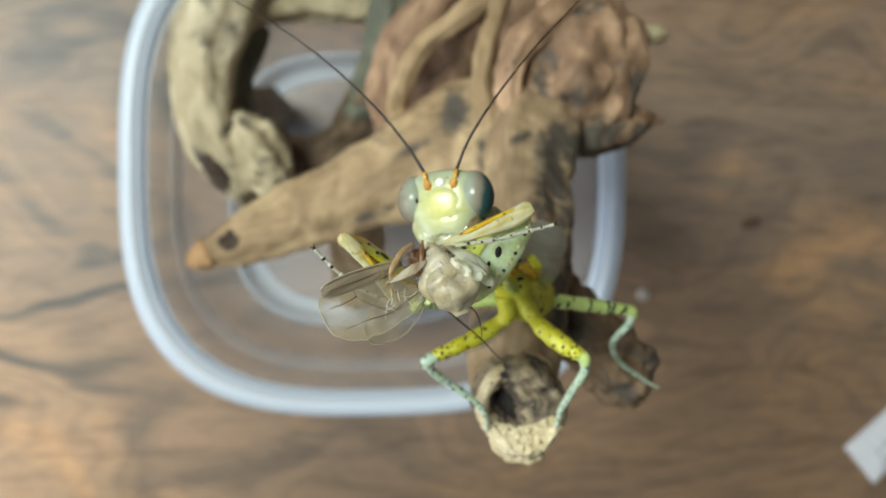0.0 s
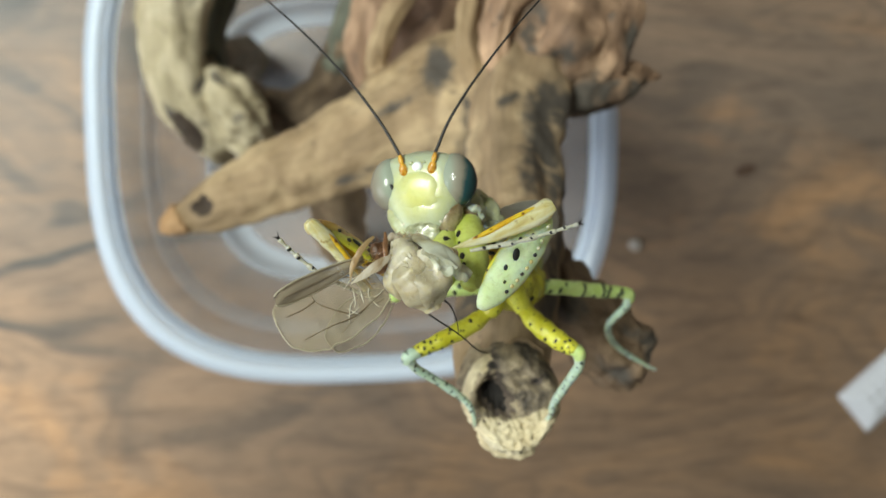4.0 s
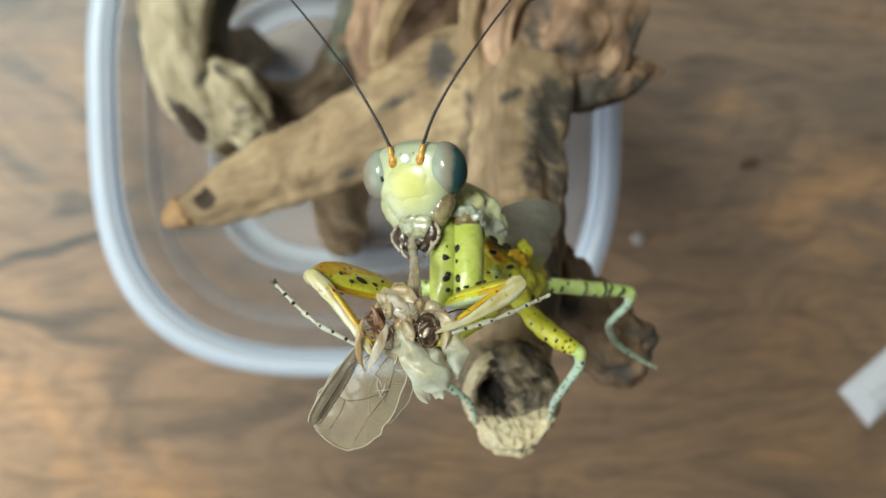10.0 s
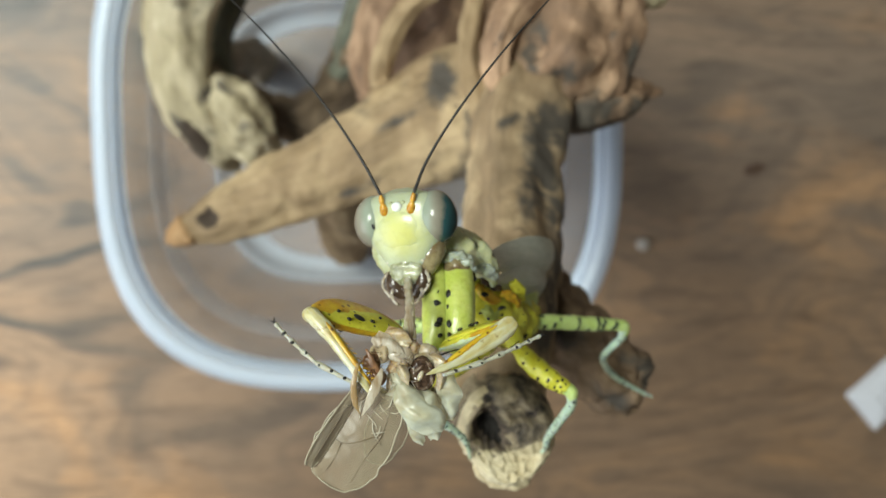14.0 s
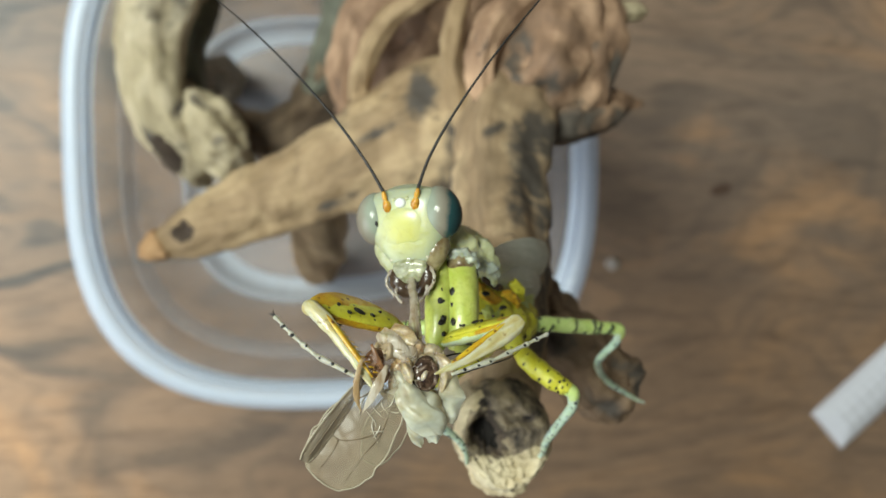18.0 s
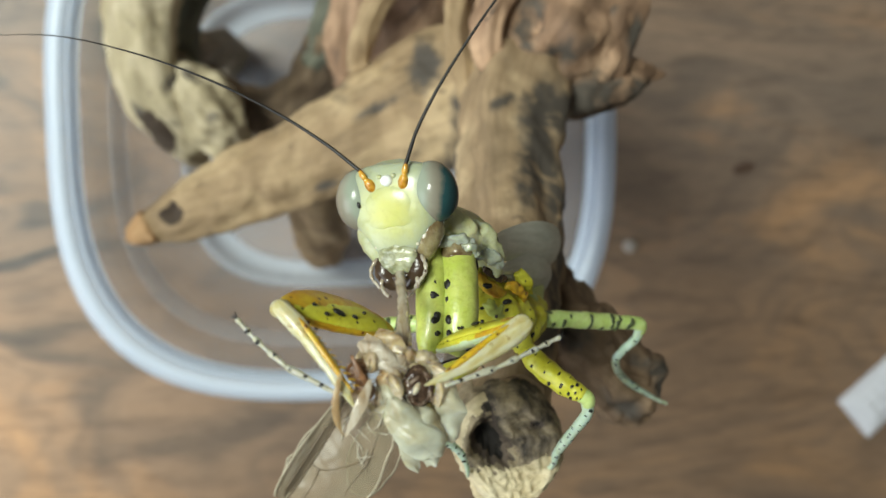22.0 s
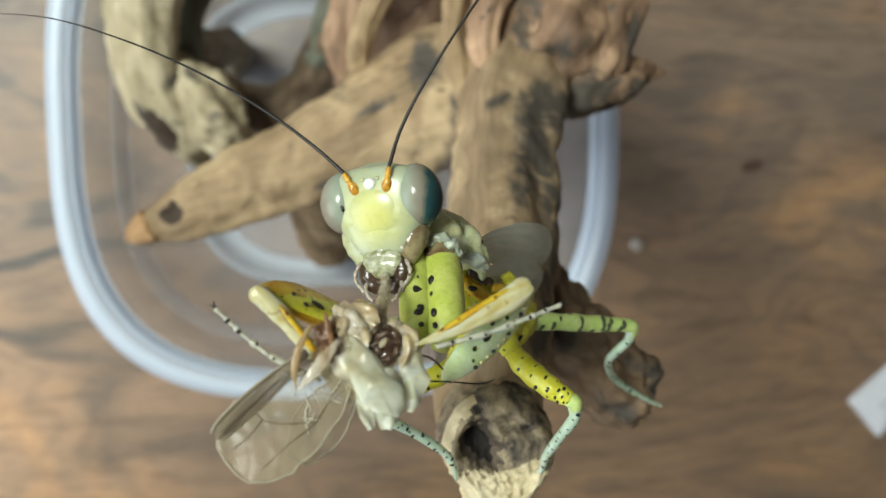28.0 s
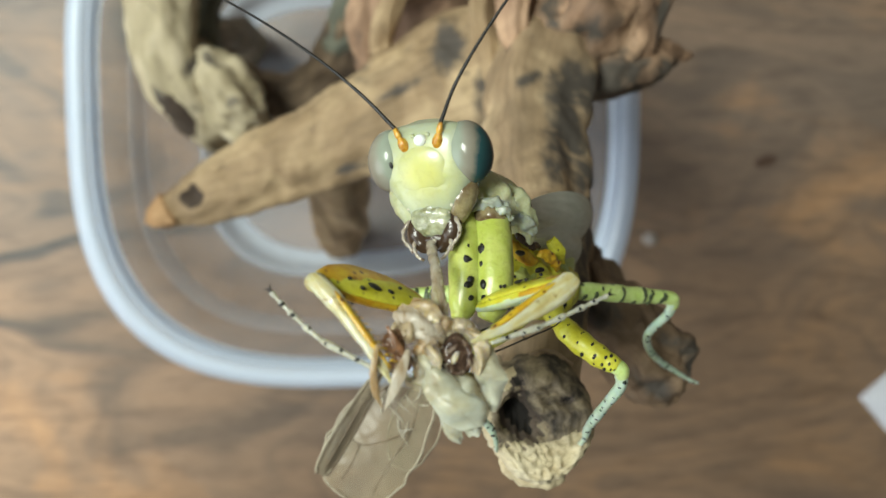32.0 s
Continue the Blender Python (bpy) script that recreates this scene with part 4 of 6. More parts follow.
leg("abdomen", [(-10.2, -4.6, 192, 1.7), (-9.0, -3.6, 188, 1.9), (-8.2, -2.4, 184, 1.7), (-7.8, -1.6, 180, 0.9)], PALEGREEN, "pale green abdomen", 28)
# This black spot paints the dark of the gap between coxa and shoulder.
spot((-15.5, 0.3, 202.9), (0.3, 0.65, 0.3), mantis, (0, 20, 10))
crumple("flank_plate", [(-15.0, -0.8, 200.4, 0.4), (-13.9, -1.8, 200.0, 0.5), (-12.8, -2.4, 199.2, 0.3)], GOLD, "amber side plate", 0.2, 0.7, 0.5, seed=14)
crumple("flank_plate", [(-14.2, -2.8, 199.4, 0.35), (-13.2, -3.6, 199.0, 0.65), (-12.0, -4.2, 198.0, 0.35)], LIME, "", 0.2, 0.7, 0.5, seed=15)
spot((-14.3, -1.5, 201.0), (0.5, 0.28, 0.25), mantis, (0, 20, -10))
spot((-12.6, -2.9, 199.7), (0.5, 0.25, 0.25), mantis, (0, 20, 10))
# The first strip paints the shade in a fold of the flank.
for k, (pts, m, label) in enumerate((([(-14.6, -0.3, 201.0, 0.2), (-13.6, -0.9, 200.5, 0.32), (-12.6, -1.2, 199.5, 0.2)], BROWN, "dark crease of the flank"),
                                     ([(-12.6, -1.6, 199.4, 0.35), (-11.4, -2.2, 198.4, 0.42), (-10.6, -3.2, 197.2, 0.3)], GOLD, "amber side plate"),
                                     ([(-11.4, -0.8, 198.0, 0.4), (-10.6, -1.8, 197.2, 0.6), (-10.2, -2.8, 196.0, 0.4)], YELLOW, "yellow side plate"))):
    crumple("flank_plate", pts, m, label, 0.2, 0.7, 0.5, seed=20 + k)

WING = Nodes("mantis_wing", 0.35)
WING.color(WING.ramp(WING.noise(WING.attribute("grain", (0.25, 1, 1)), 1500, 4, 0.6), [(0.3, (0.50, 0.53, 0.46)), (0.6, (0.62, 0.65, 0.58)), (0.75, (0.70, 0.72, 0.65))]))
WING.clear(0.24)
WING = WING.m


def blade(pts, widths, lift=0.35, veins=0.03, n=20, thick=0.05, up=(0, 0, 1), ripple=0.0, sub=10):
    """A thin bowed wing along pts, with raised veins; both faces."""
    bm = bmesh.new()
    layer = bm.verts.layers.float_vector.new("grain")
    line = spline([(*p, w) for p, w in zip(pts, widths)], sub)
    faces = ([], [])
    for i, q in enumerate(line):
        a, b = line[max(0, i - 1)], line[min(len(line) - 1, i + 1)]
        d = (Vector(b[:3]) - Vector(a[:3])).normalized()
        side = d.cross(Vector(up)).normalized()
        nrm = side.cross(d)
        for f, row in enumerate(faces):
            ring = []
            for k in range(n + 1):
                u = 2 * k / n - 1
                h = lift * q[3] * (1 - u * u) + veins * math.sin(u * 17 + 1.5 * math.sin(i * 0.23)) + ripple * math.sin(i * 0.22 + 3 * u)
                v = bm.verts.new(Vector(q[:3]) + side * (q[3] * u) + nrm * (h - thick * f))
                v[layer] = (i * 0.0004, u * q[3] * MM, 0)
                ring.append(v)
            row.append(ring)
    for row in faces:
        for r0, r1 in zip(row, row[1:]):
            for k in range(n):
                bm.faces.new((r0[k], r0[k + 1], r1[k + 1], r1[k]))
    return bm


part("wing", blade([(-14.0, 1.4, 200.6), (-12.0, 1.2, 196.5), (-9.2, 0.9, 192), (-7.0, 0.5, 188.5), (-5.6, 0.3, 186), (-5.0, 0.2, 185)], [0.6, 1.3, 1.9, 2.0, 1.6, 0.7], 0.3), WING, mantis, "grey translucent folded wing", (-13, 1.4, 200))
part("wing", blade([(-13.2, -0.6, 200), (-10.8, -1.2, 195), (-8.8, -1.6, 191), (-7.2, -2.0, 187.5), (-6.2, -2.0, 185), (-5.8, -1.9, 184)], [0.6, 1.4, 1.9, 1.9, 1.4, 0.6], 0.35), WING, mantis, "grey translucent folded wing", (-12, -0.6, 199))
spot((-13.9, 1.9, 201.6), (0.6, 0.45, 0.3), mantis, (0, 25, -30), BROWN, "wing_root")

# walking legs
BAND = lambda u, a: 1 + 0.05 * math.sin(u * 30)  # noqa: E731
leg("hip", [(-13.6, -4.6, 197.6, 1.1), (-13.4, -6.2, 197.2, 0.9), (-13.9, -7.2, 196.8, 0.7)], YELLOW, "", 18)
FEMUR_A = [(-13.6, -6.8, 196.6, 0.616), (-15.5, -8.2, 196.7, 0.836), (-18.3, -9.5, 197, 0.757), (-20.9, -10.6, 197.2, 0.546)]
femur_a = leg("femur", FEMUR_A, YELLOW, "yellow leg with black spots", shape=BAND)
leg("knee", [(-20.3, -10.4, 197.2, 0.55), (-21.2, -10.8, 197.2, 0.6), (-21.3, -11.4, 196.8, 0.5)], MINT)
SHIN_A = [(-21.2, -11.0, 197, 0.48), (-20.4, -12.2, 196, 0.42), (-18, -13.9, 194.6, 0.4), (-15.7, -15.8, 193.6, 0.34), (-14.9, -17.2, 193.0, 0.22), (-14.6, -18.6, 191.8, 0.16)]
shin_a = leg("tibia", SHIN_A, MINT, "mint shin with dark flecks", shape=BAND)
leg("hip", [(-12.2, -4.6, 197.4, 1.15), (-11.4, -5.8, 197.6, 1.0), (-10.9, -6.9, 197.8, 0.75)], YELLOW, "", 18)
FEMUR_B = [(-11.1, -6.4, 197.4, 0.66), (-10, -7.9, 198.6, 0.898), (-8.3, -9.3, 200, 0.862), (-6.9, -10.1, 200.6, 0.598)]
femur_b = leg("femur", FEMUR_B, YELLOW, "yellow leg with black spots", shape=BAND)
leg("knee", [(-7.4, -9.9, 200.4, 0.6), (-6.7, -10.3, 200.6, 0.6), (-6.5, -10.9, 200.4, 0.5)], PALEGREEN)
SHIN_B = [(-6.6, -10.6, 200.4, 0.5), (-6.5, -11.8, 199.8, 0.45), (-7.1, -14, 197.2, 0.42), (-7.5, -16.2, 194.4, 0.38), (-7.4, -17.8, 192.4, 0.24), (-7.9, -19.2, 190.4, 0.16)]
shin_b = leg("tibia", SHIN_B, MINT, "mint shin with dark flecks", shape=BAND)
FEMUR_C = [(-10, -5.2, 193.5, 0.704), (-6, -5.6, 191.5, 0.748), (-2, -6.2, 189.5, 0.722), (1.2, -6.6, 188.2, 0.546)]
femur_c = leg("femur", FEMUR_C, PALEGREEN, "pale green leg with dark bands", shape=BAND)
leg("knee", [(0.5, -6.5, 188.5, 0.6), (1.6, -6.8, 188, 0.62), (1.8, -7.5, 187.6, 0.5)], PALEGREEN)
SHIN_C = [(1.6, -7.0, 188, 0.5), (1.6, -8.2, 187, 0.42), (0.5, -10.6, 184.5, 0.38), (2.4, -13.2, 181.4, 0.34), (6.4, -15.8, 179.0, 0.2), (7.6, -16.4, 178.4, 0.14)]
shin_c = leg("tibia", SHIN_C, MINT, "thin mint shin")
# the other hind leg, mostly behind the grasping thigh
FEMUR_D = [(-13.4, -5.0, 194.6, 0.70), (-16.5, -5.2, 193.6, 0.76), (-19.6, -5.4, 192.6, 0.72), (-21.6, -5.5, 192.0, 0.56)]
femur_d = leg("femur", FEMUR_D, PALEGREEN, "pale green leg with dark bands", shape=BAND)
leg("knee", [(-21.0, -5.5, 192.2, 0.58), (-21.9, -5.6, 191.9, 0.62), (-22.0, -6.3, 191.4, 0.5)], PALEGREEN)
leg("tibia", [(-21.9, -5.8, 191.6, 0.46), (-20.6, -6.0, 189.2, 0.38), (-17.4, -6.1, 185.4, 0.34), (-14.6, -6.4, 181.0, 0.26), (-13.2, -6.8, 178.2, 0.16)], MINT, "thin mint shin")


def speckle(pts, marks, parent, seed=1, size=0.145, material=BLACK):
    """Black flecks lying on the upper side of a limb: marks of (share of its length, degrees from the top)."""
    line = spline(pts, 12)
    rnd = random.Random(seed)
    for u, deg in marks:
        k = min(len(line) - 2, int(u * (len(line) - 1)))
        q = line[k]
        d = (Vector(line[k + 1][:3]) - Vector(q[:3])).normalized()
        side = d.cross(Vector((0, 0, 1))).normalized()
        n = side.cross(d) * math.cos(radians(deg)) + side * math.sin(radians(deg))
        r = size * rnd.uniform(0.65, 1.25)
        c = Vector(q[:3]) + n * (q[3] * 0.98)
        bm = rough_limb(ball(bmesh.new(), (0, 0, 0), (r * 0.9, r * rnd.uniform(1.1, 1.7), r * 0.45), 12, 8), 0.25 * r, 1.2 * r, rnd.randint(1, 90))
        bmesh.ops.transform(bm, matrix=Matrix((d, n.cross(d), n)).transposed().to_4x4(), verts=bm.verts)
        bmesh.ops.translate(bm, vec=c, verts=bm.verts)
        part("spot", bm, material, parent, "", c)


DUSKY = skin("mantis_dusky_band", (0.035, 0.05, 0.02), (0.09, 0.12, 0.045), 0.4, 0.1)
FEMUR_MARKS = [(0.3, -20), (0.36, 35), (0.45, -45), (0.48, 10), (0.56, 48), (0.6, -30), (0.68, 15), (0.7, -55), (0.72, 55), (0.78, -15), (0.8, 32), (0.84, -42), (0.86, 60), (0.88, 8), (0.92, -25), (0.92, 40)]
SHIN_MARKS = [(0.12, -20), (0.18, 30), (0.24, -35), (0.28, 18), (0.33, -12), (0.38, 42), (0.43, -38), (0.47, 12), (0.52, 38), (0.57, -20), (0.62, 20), (0.68, -30), (0.74, 25)]
HIND_MARKS = [(0.2, 35), (0.3, 20), (0.36, -30), (0.5, -30), (0.5, 5), (0.51, 38), (0.62, 55), (0.7, -45), (0.71, -10), (0.72, 25), (0.75, 50), (0.77, 5), (0.78, -35), (0.9, 30), (0.93, -10)]
speckle(FEMUR_A, FEMUR_MARKS, femur_a, 3)
speckle(FEMUR_B, FEMUR_MARKS, femur_b, 4)
speckle(FEMUR_C, HIND_MARKS, femur_c, 5, 0.22, DUSKY)
speckle(FEMUR_D, HIND_MARKS, femur_d, 6, 0.22, DUSKY)
speckle(SHIN_A, SHIN_MARKS, shin_a, 6, 0.12)
speckle(SHIN_B, SHIN_MARKS, shin_b, 7, 0.12)
speckle(SHIN_C, [(0.2, 10), (0.3, -30), (0.42, 20), (0.55, -10), (0.68, 25)], shin_c, 9, 0.14)
speckle(TORSO, [(0.2, 40), (0.3, -10), (0.4, 30), (0.5, -35), (0.6, 10), (0.7, 45)], torso, 8, 0.26)

# raptorial forelegs. Coxae hang from the collar and swing on it
COXA_L, COXA_R = Vector((-19.5, 1.2, 204.6)), Vector((-17.3, 1.6, 204.6))
coxa_l = leg("coxa", [(-19.0, 1.6, 204.4, 0.9), (-18.95, 0.2, 205.2, 1.1), (-19.0, -2.4, 206.3, 1.12), (-19.25, -4.4, 206.9, 0.95), (-19.6, -5.3, 207.2, 0.5)], LIME, "lime upper foreleg with black dots", 28, origin=COXA_L)
coxa_r = leg("coxa", [(-17.1, 2.0, 204.2, 1.05), (-17.05, 0.6, 205.0, 1.3), (-17.15, -2.4, 206.3, 1.36), (-17.4, -4.4, 206.9, 1.15), (-17.8, -5.4, 207.1, 0.6)], LIME, "smooth lime upper foreleg", 32, origin=COXA_R)
for x, y, a, b in ((-18.85, -0.5, 0.17, 0.26), (-18.9, -1.35, 0.28, 0.24), (-18.8, -2.65, 0.2, 0.2), (-18.95, -2.95, 0.28, 0.18), (-18.85, -3.8, 0.17, 0.15)):
    spot((x, y, 206.52 - 0.44 * (y + 0.3)), (a * 1.7, b * 1.6, 0.17), coxa_l, (-20, 25, 20))
for x, y, a, b in ((-18.03, -0.75, 0.2, 0.3), (-18.05, -1.75, 0.2, 0.28), (-18.08, -3.0, 0.18, 0.27), (-18.13, -3.85, 0.14, 0.2)):
    spot((x + 0.06, y, 206.42 - 0.42 * (y + 0.3)), (a * 1.7, b * 1.6, 0.2), coxa_r, (-20, -38, 10))
crumple("coxa_band", [(-17.1, 1.9, 204.45, 1.0), (-17.08, 1.4, 204.78, 1.2), (-17.06, 0.8, 205.0, 1.3)], AMBER, "stained amber joint band", 0.12, 0.6, 1.0, coxa_r, 31)
crumple("joint_skin", [(-18.4, 2.0, 205.4, 0.25), (-17.2, 2.3, 205.7, 0.4), (-16.0, 2.0, 205.3, 0.28)], HIDE, "pale joint membrane", 0.25, 0.5, 0.8, coxa_r, 32)
crumple("joint_skin", [(-16.9, 1.8, 206.0, 0.2), (-16.2, 1.7, 205.9, 0.35), (-15.7, 1.2, 205.3, 0.2)], HIDE, "", 0.2, 0.5, 0.7, coxa_r, 33)


def arm_pose(knee, along, out):
    """The pose whose x runs along one way and whose z faces out."""
    x = Vector(along).normalized()
    z = Vector(out)
    z = (z - x * z.dot(x)).normalized()
    m = Matrix((x, z.cross(x), z)).transposed().to_4x4()
    m.translation = (Vector(knee) - ORIGIN[mantis.name]) * MM
    return m


def raptorial(side, face_material, label):
    """A grasping thigh and its shin, each with its origin at the knee and its length along x; side: 1 bellies to y+."""

    def leaf(u, a):
        c = math.cos(a) * side
        return 1 - ((0.28 if side > 0 else 0.55) * c * math.sin(math.pi * min(1, 0.12 + u * 0.95)) if c < 0 else 0.25 * c)

    g = 1.06 if side > 0 else 1.0
    bm = tube(bmesh.new(), [(-0.15, 0, 0, 0.5), (0.5, 0, 0, 0.85 * g), (1.8, 0, 0, 1.25 * g), (4.0, 0, 0, 1.42 * g), (6.2, 0, 0, 1.3 * g), (7.9, 0, 0, 0.9 * g), (8.7, 0, 0, 0.45)], 28, 6, (0, 0, 1), 0.42, leaf)
    thigh = part("fore_femur", rough_limb(bm, 0.06, 0.9, 41), face_material, None, label)
    thigh.parent = mantis
    inner = part("inner_face", tube(bmesh.new(), [(0.6, 0, -0.26, 0.5), (2, 0, -0.34, 0.85), (4.2, 0, -0.42, 1.08), (6.4, 0, -0.40, 0.98), (7.9, 0, -0.3, 0.4)], 20, 6, (0, 0, 1), 0.28), YELLOW, None, "spotted inner face")
    inner.parent = thigh
    knee = part("knee", ball(bmesh.new(), (-0.1, 0, 0.05), (0.72, 0.62, 0.6), 18, 12), IVORY, None, "pale knee cap")
    knee.parent = thigh
    for x, y, a, b in ((2.6, -0.55, 0.2, 0.15), (3.7, -0.2, 0.5, 0.27), (4.9, -0.35, 0.24, 0.15), (1.9, 0.1, 0.16, 0.12), (5.9, 0.2, 0.14, 0.11)):
        for z in ((0.66, -0.86) if side > 0 else (0.5, -0.74)):
            k = part("spot", ball(bmesh.new(), (x, y * side, z * (1 if z > 0 else 1.0)), (a, b, 0.12), 10, 7, (0, 0, 25)), BLACK, None)
            k.parent = thigh
    for i in range(11):
        c = (0.9 + 0.56 * i, (0.62 + 0.5 * math.sin(0.3 + 0.25 * i)) * side, 0.58 if side > 0 else 0.42)
        k = part("bead", ball(bmesh.new(), c, (0.16, 0.15, 0.12), 10, 7), BLACK if i % 3 == 1 else IVORY, None)
        k.parent = thigh
    for i in range(9):
        q = part("spine", tube(bmesh.new(), [(1.6 + 0.62 * i, 1.0 * side, -0.1, 0.1), (1.5 + 0.62 * i, 1.35 * side, -0.1, 0.06), (1.38 + 0.62 * i, (1.75 if i % 2 else 1.6) * side, -0.12, 0.015)], 6, 2), BLACK if i % 2 else IVORY, None)
        q.parent = thigh
    w = 1.0 if side > 0 else 0.78
    shin = part("fore_tibia", rough_limb(tube(bmesh.new(), [(-0.6, 0, 0, 0.40 * w), (-0.1, 0.03, 0, 0.66 * w), (0.9, 0.10, 0, 0.74 * w), (2.4, 0.12, 0, 0.62 * w), (4.4, 0.05, 0, 0.44), (6.2, -0.1, 0, 0.25), (7.2, -0.3, 0, 0.04)], 28, 10, (0, 0, 1), 0.5, lambda u, a: 1 + 0.08 * math.cos(3 * a + 5 * u)), 0.06, 0.8, 43), IVORY, None, "ivory spined shin with a hooked tip")
    shin.parent = mantis
    ridge = part("edge", tube(bmesh.new(), [(0.4, -0.40 * side, 0.08, 0.08), (1.8, -0.38 * side, 0.12, 0.20), (4.2, -0.26 * side, 0.10, 0.22), (6.4, -0.22 * side, 0.03, 0.06)], 10, 5), GOLD, None, "amber edge of the shin")
    ridge.parent = shin
    for i in range(12 if side < 0 else 0):
        q = part("spine", tube(bmesh.new(), [(1.0 + 0.46 * i, -0.5 * side, -0.2, 0.08), (1.15 + 0.46 * i, -0.68 * side, -0.25, 0.05), (1.35 + 0.46 * i, -0.82 * side, -0.3, 0.012)], 6, 2), GOLD, None)
        q.parent = shin
    return thigh, shin


def foot(shin, pts):
    """A foot of five flared joints, the first the longest, with dark marks and two claws."""
    line = [Vector(q) for q in spline(pts, 12)]
    cuts = (0.0, 0.42, 0.6, 0.74, 0.86, 1.0)
    rnd = random.Random(len(pts) + int(abs(pts[0][1]) * 10))
    for k in range(5):
        a, b = (line[int(c * (len(line) - 1))] for c in cuts[k:k + 2])
        mid, r = a.lerp(b, 0.5), 0.2 - 0.012 * k
        seg = part("tarsus", rough_limb(tube(bmesh.new(), [(*a, r * 0.6), (*a.lerp(b, 0.2), r * 0.72), (*mid, r * 0.8), (*a.lerp(b, 0.85), r * 1.12), (*b, r * 0.8)], 12, 5), 0.02, 0.3, k + 3), TARSUS, None, "pale jointed foot")
        seg.parent = shin
        for u in ((0.3, 0.62, 0.9) if k == 0 else (0.7,) if k < 4 else ()):
            p = a.lerp(b, u) + Vector((0, rnd.uniform(-0.06, 0.06), r * 0.72))
            m = part("spot", rough_limb(ball(bmesh.new(), p, (rnd.uniform(0.08, 0.19), 0.13, 0.09), 12, 8, (0, 0, rnd.uniform(0, 90))), 0.03, 0.2, k), BLACK, None)
            m.parent = shin
    e = line[-1]
    for sy in (-1, 1):
        c = part("claw", tube(bmesh.new(), [(*e, 0.08), (e.x - 0.25, e.y + 0.10 * sy, e.z + 0.05, 0.05), (e.x - 0.42, e.y + 0.24 * sy, e.z, 0.015)], 6, 3), BLACK, None)
        c.parent = shin


fore_r, shin_r = raptorial(1, LEAF, "broad pale green grasping thigh with black dots")
fore_r.data.materials.append(YELLOW)
for f in fore_r.data.polygons:
    # the inner half of the broad thigh is yellow
    if f.center.z / MM < -0.02 + 0.12 * noise.noise(f.center / MM):
        f.material_index = 1
fore_r.data.materials.append(GOLD)
for f in fore_r.data.polygons:
    if f.material_index == 1 and f.center.x / MM < 2.6 + 1.4 * noise.noise(f.center / MM * 0.8):
        f.material_index = 2
fore_l, shin_l = raptorial(-1, GOLD, "amber and lime grasping thigh with black dots")
foot(shin_r, [(6.3, 0.4, 0.45), (4.6, 0.95, 0.5), (2.4, 1.35, 0.5), (0, 1.7, 0.4), (-1.5, 1.9, 0.3)])
foot(shin_l, [(5.9, -0.6, 0.3), (4.2, -1.5, 0.3), (2.2, -2.0, 0.2), (0.2, -2.3, 0.1), (-1.2, -2.4, 0.1)])

# ---- prey ----
MOTH = skin("moth_down", (0.33, 0.25, 0.145), (0.48, 0.39, 0.26), 0.55, 0.3, scale=500)
HUSK = skin("moth_husk", (0.34, 0.27, 0.16), (0.56, 0.50, 0.36), 0.3, 0.5, scale=600)
TISSUE = skin("moth_tissue", (0.34, 0.21, 0.09), (0.60, 0.49, 0.33), 0.2, 0.6, scale=700)
RUST = skin("moth_rust", (0.10, 0.045, 0.02), (0.26, 0.13, 0.06), 0.3, 0.1, scale=900)
TAN_LEG = skin("moth_leg", (0.26, 0.16, 0.07), (0.42, 0.30, 0.16), 0.3, 0.3, scale=500)
BAG = skin("moth_bag", (0.38, 0.31, 0.19), (0.56, 0.50, 0.35), 0.3, 0.5, scale=300)
SKINFILM = Nodes("moth_husk_film", 0.3)
SKINFILM.color(SKINFILM.ramp(SKINFILM.noise(SKINFILM.coords(), 240, 4, 0.5, 0.8), [(0.34, (0.42, 0.32, 0.17)), (0.45, (0.58, 0.54, 0.36)), (0.62, (0.66, 0.68, 0.53))]))
SKINFILM.soft(0.4, (1, 0.85, 0.6), 0.0008)
SKINFILM.clear(SKINFILM.step(SKINFILM.noise(SKINFILM.coords(), 330, 3, 0.55), 0.36, 0.95))
SKINFILM = SKINFILM.m
SWIRL = Nodes("moth_gut", 0.18)
SWIRL.color(SWIRL.ramp(SWIRL.noise(SWIRL.coords(), 900, 3, 0.5, 2.0), [(0.35, (0.028, 0.016, 0.011)), (0.56, (0.10, 0.06, 0.038)), (0.70, (0.40, 0.34, 0.28))]))
SWIRL = SWIRL.m


def wing_film(name, low, high, share):
    n = Nodes(name, 0.28)
    n.p.inputs["Specular IOR Level"].default_value = 0.3
    f = n.noise(n.coords(), 160, 4, 0.5, 0.5)
    n.bump(n.noise(n.attribute("grain", (0.3, 1, 1)), 380, 4, 0.55, 1.2), 0.5, 0.00012)
    n.color(n.ramp(f, [(0.35, low), (0.62, high)]))
    n.clear(n.step(f, 0.62 - share, 1.12 - share))
    return n.m


FILM = wing_film("moth_wing_film", (0.33, 0.275, 0.175), (0.48, 0.415, 0.29), 0.48)
FORE = wing_film("moth_forewing", (0.20, 0.15, 0.095), (0.40, 0.34, 0.245), 0.3)
MARGIN = plain("moth_wing_margin", (0.36, 0.32, 0.23), 0.4, 700, 0.25)
VEIN = plain("moth_vein", (0.17, 0.125, 0.075), 0.4, 900, 0.2)
PREY = Vector((-21.6, -5.2, 215.6))
moth = empty("moth", PREY)
tagged(moth, "half-eaten pale brown moth held by the mantis", "moth")


ABD = Vector((-21.4, -5.6, 214.8))


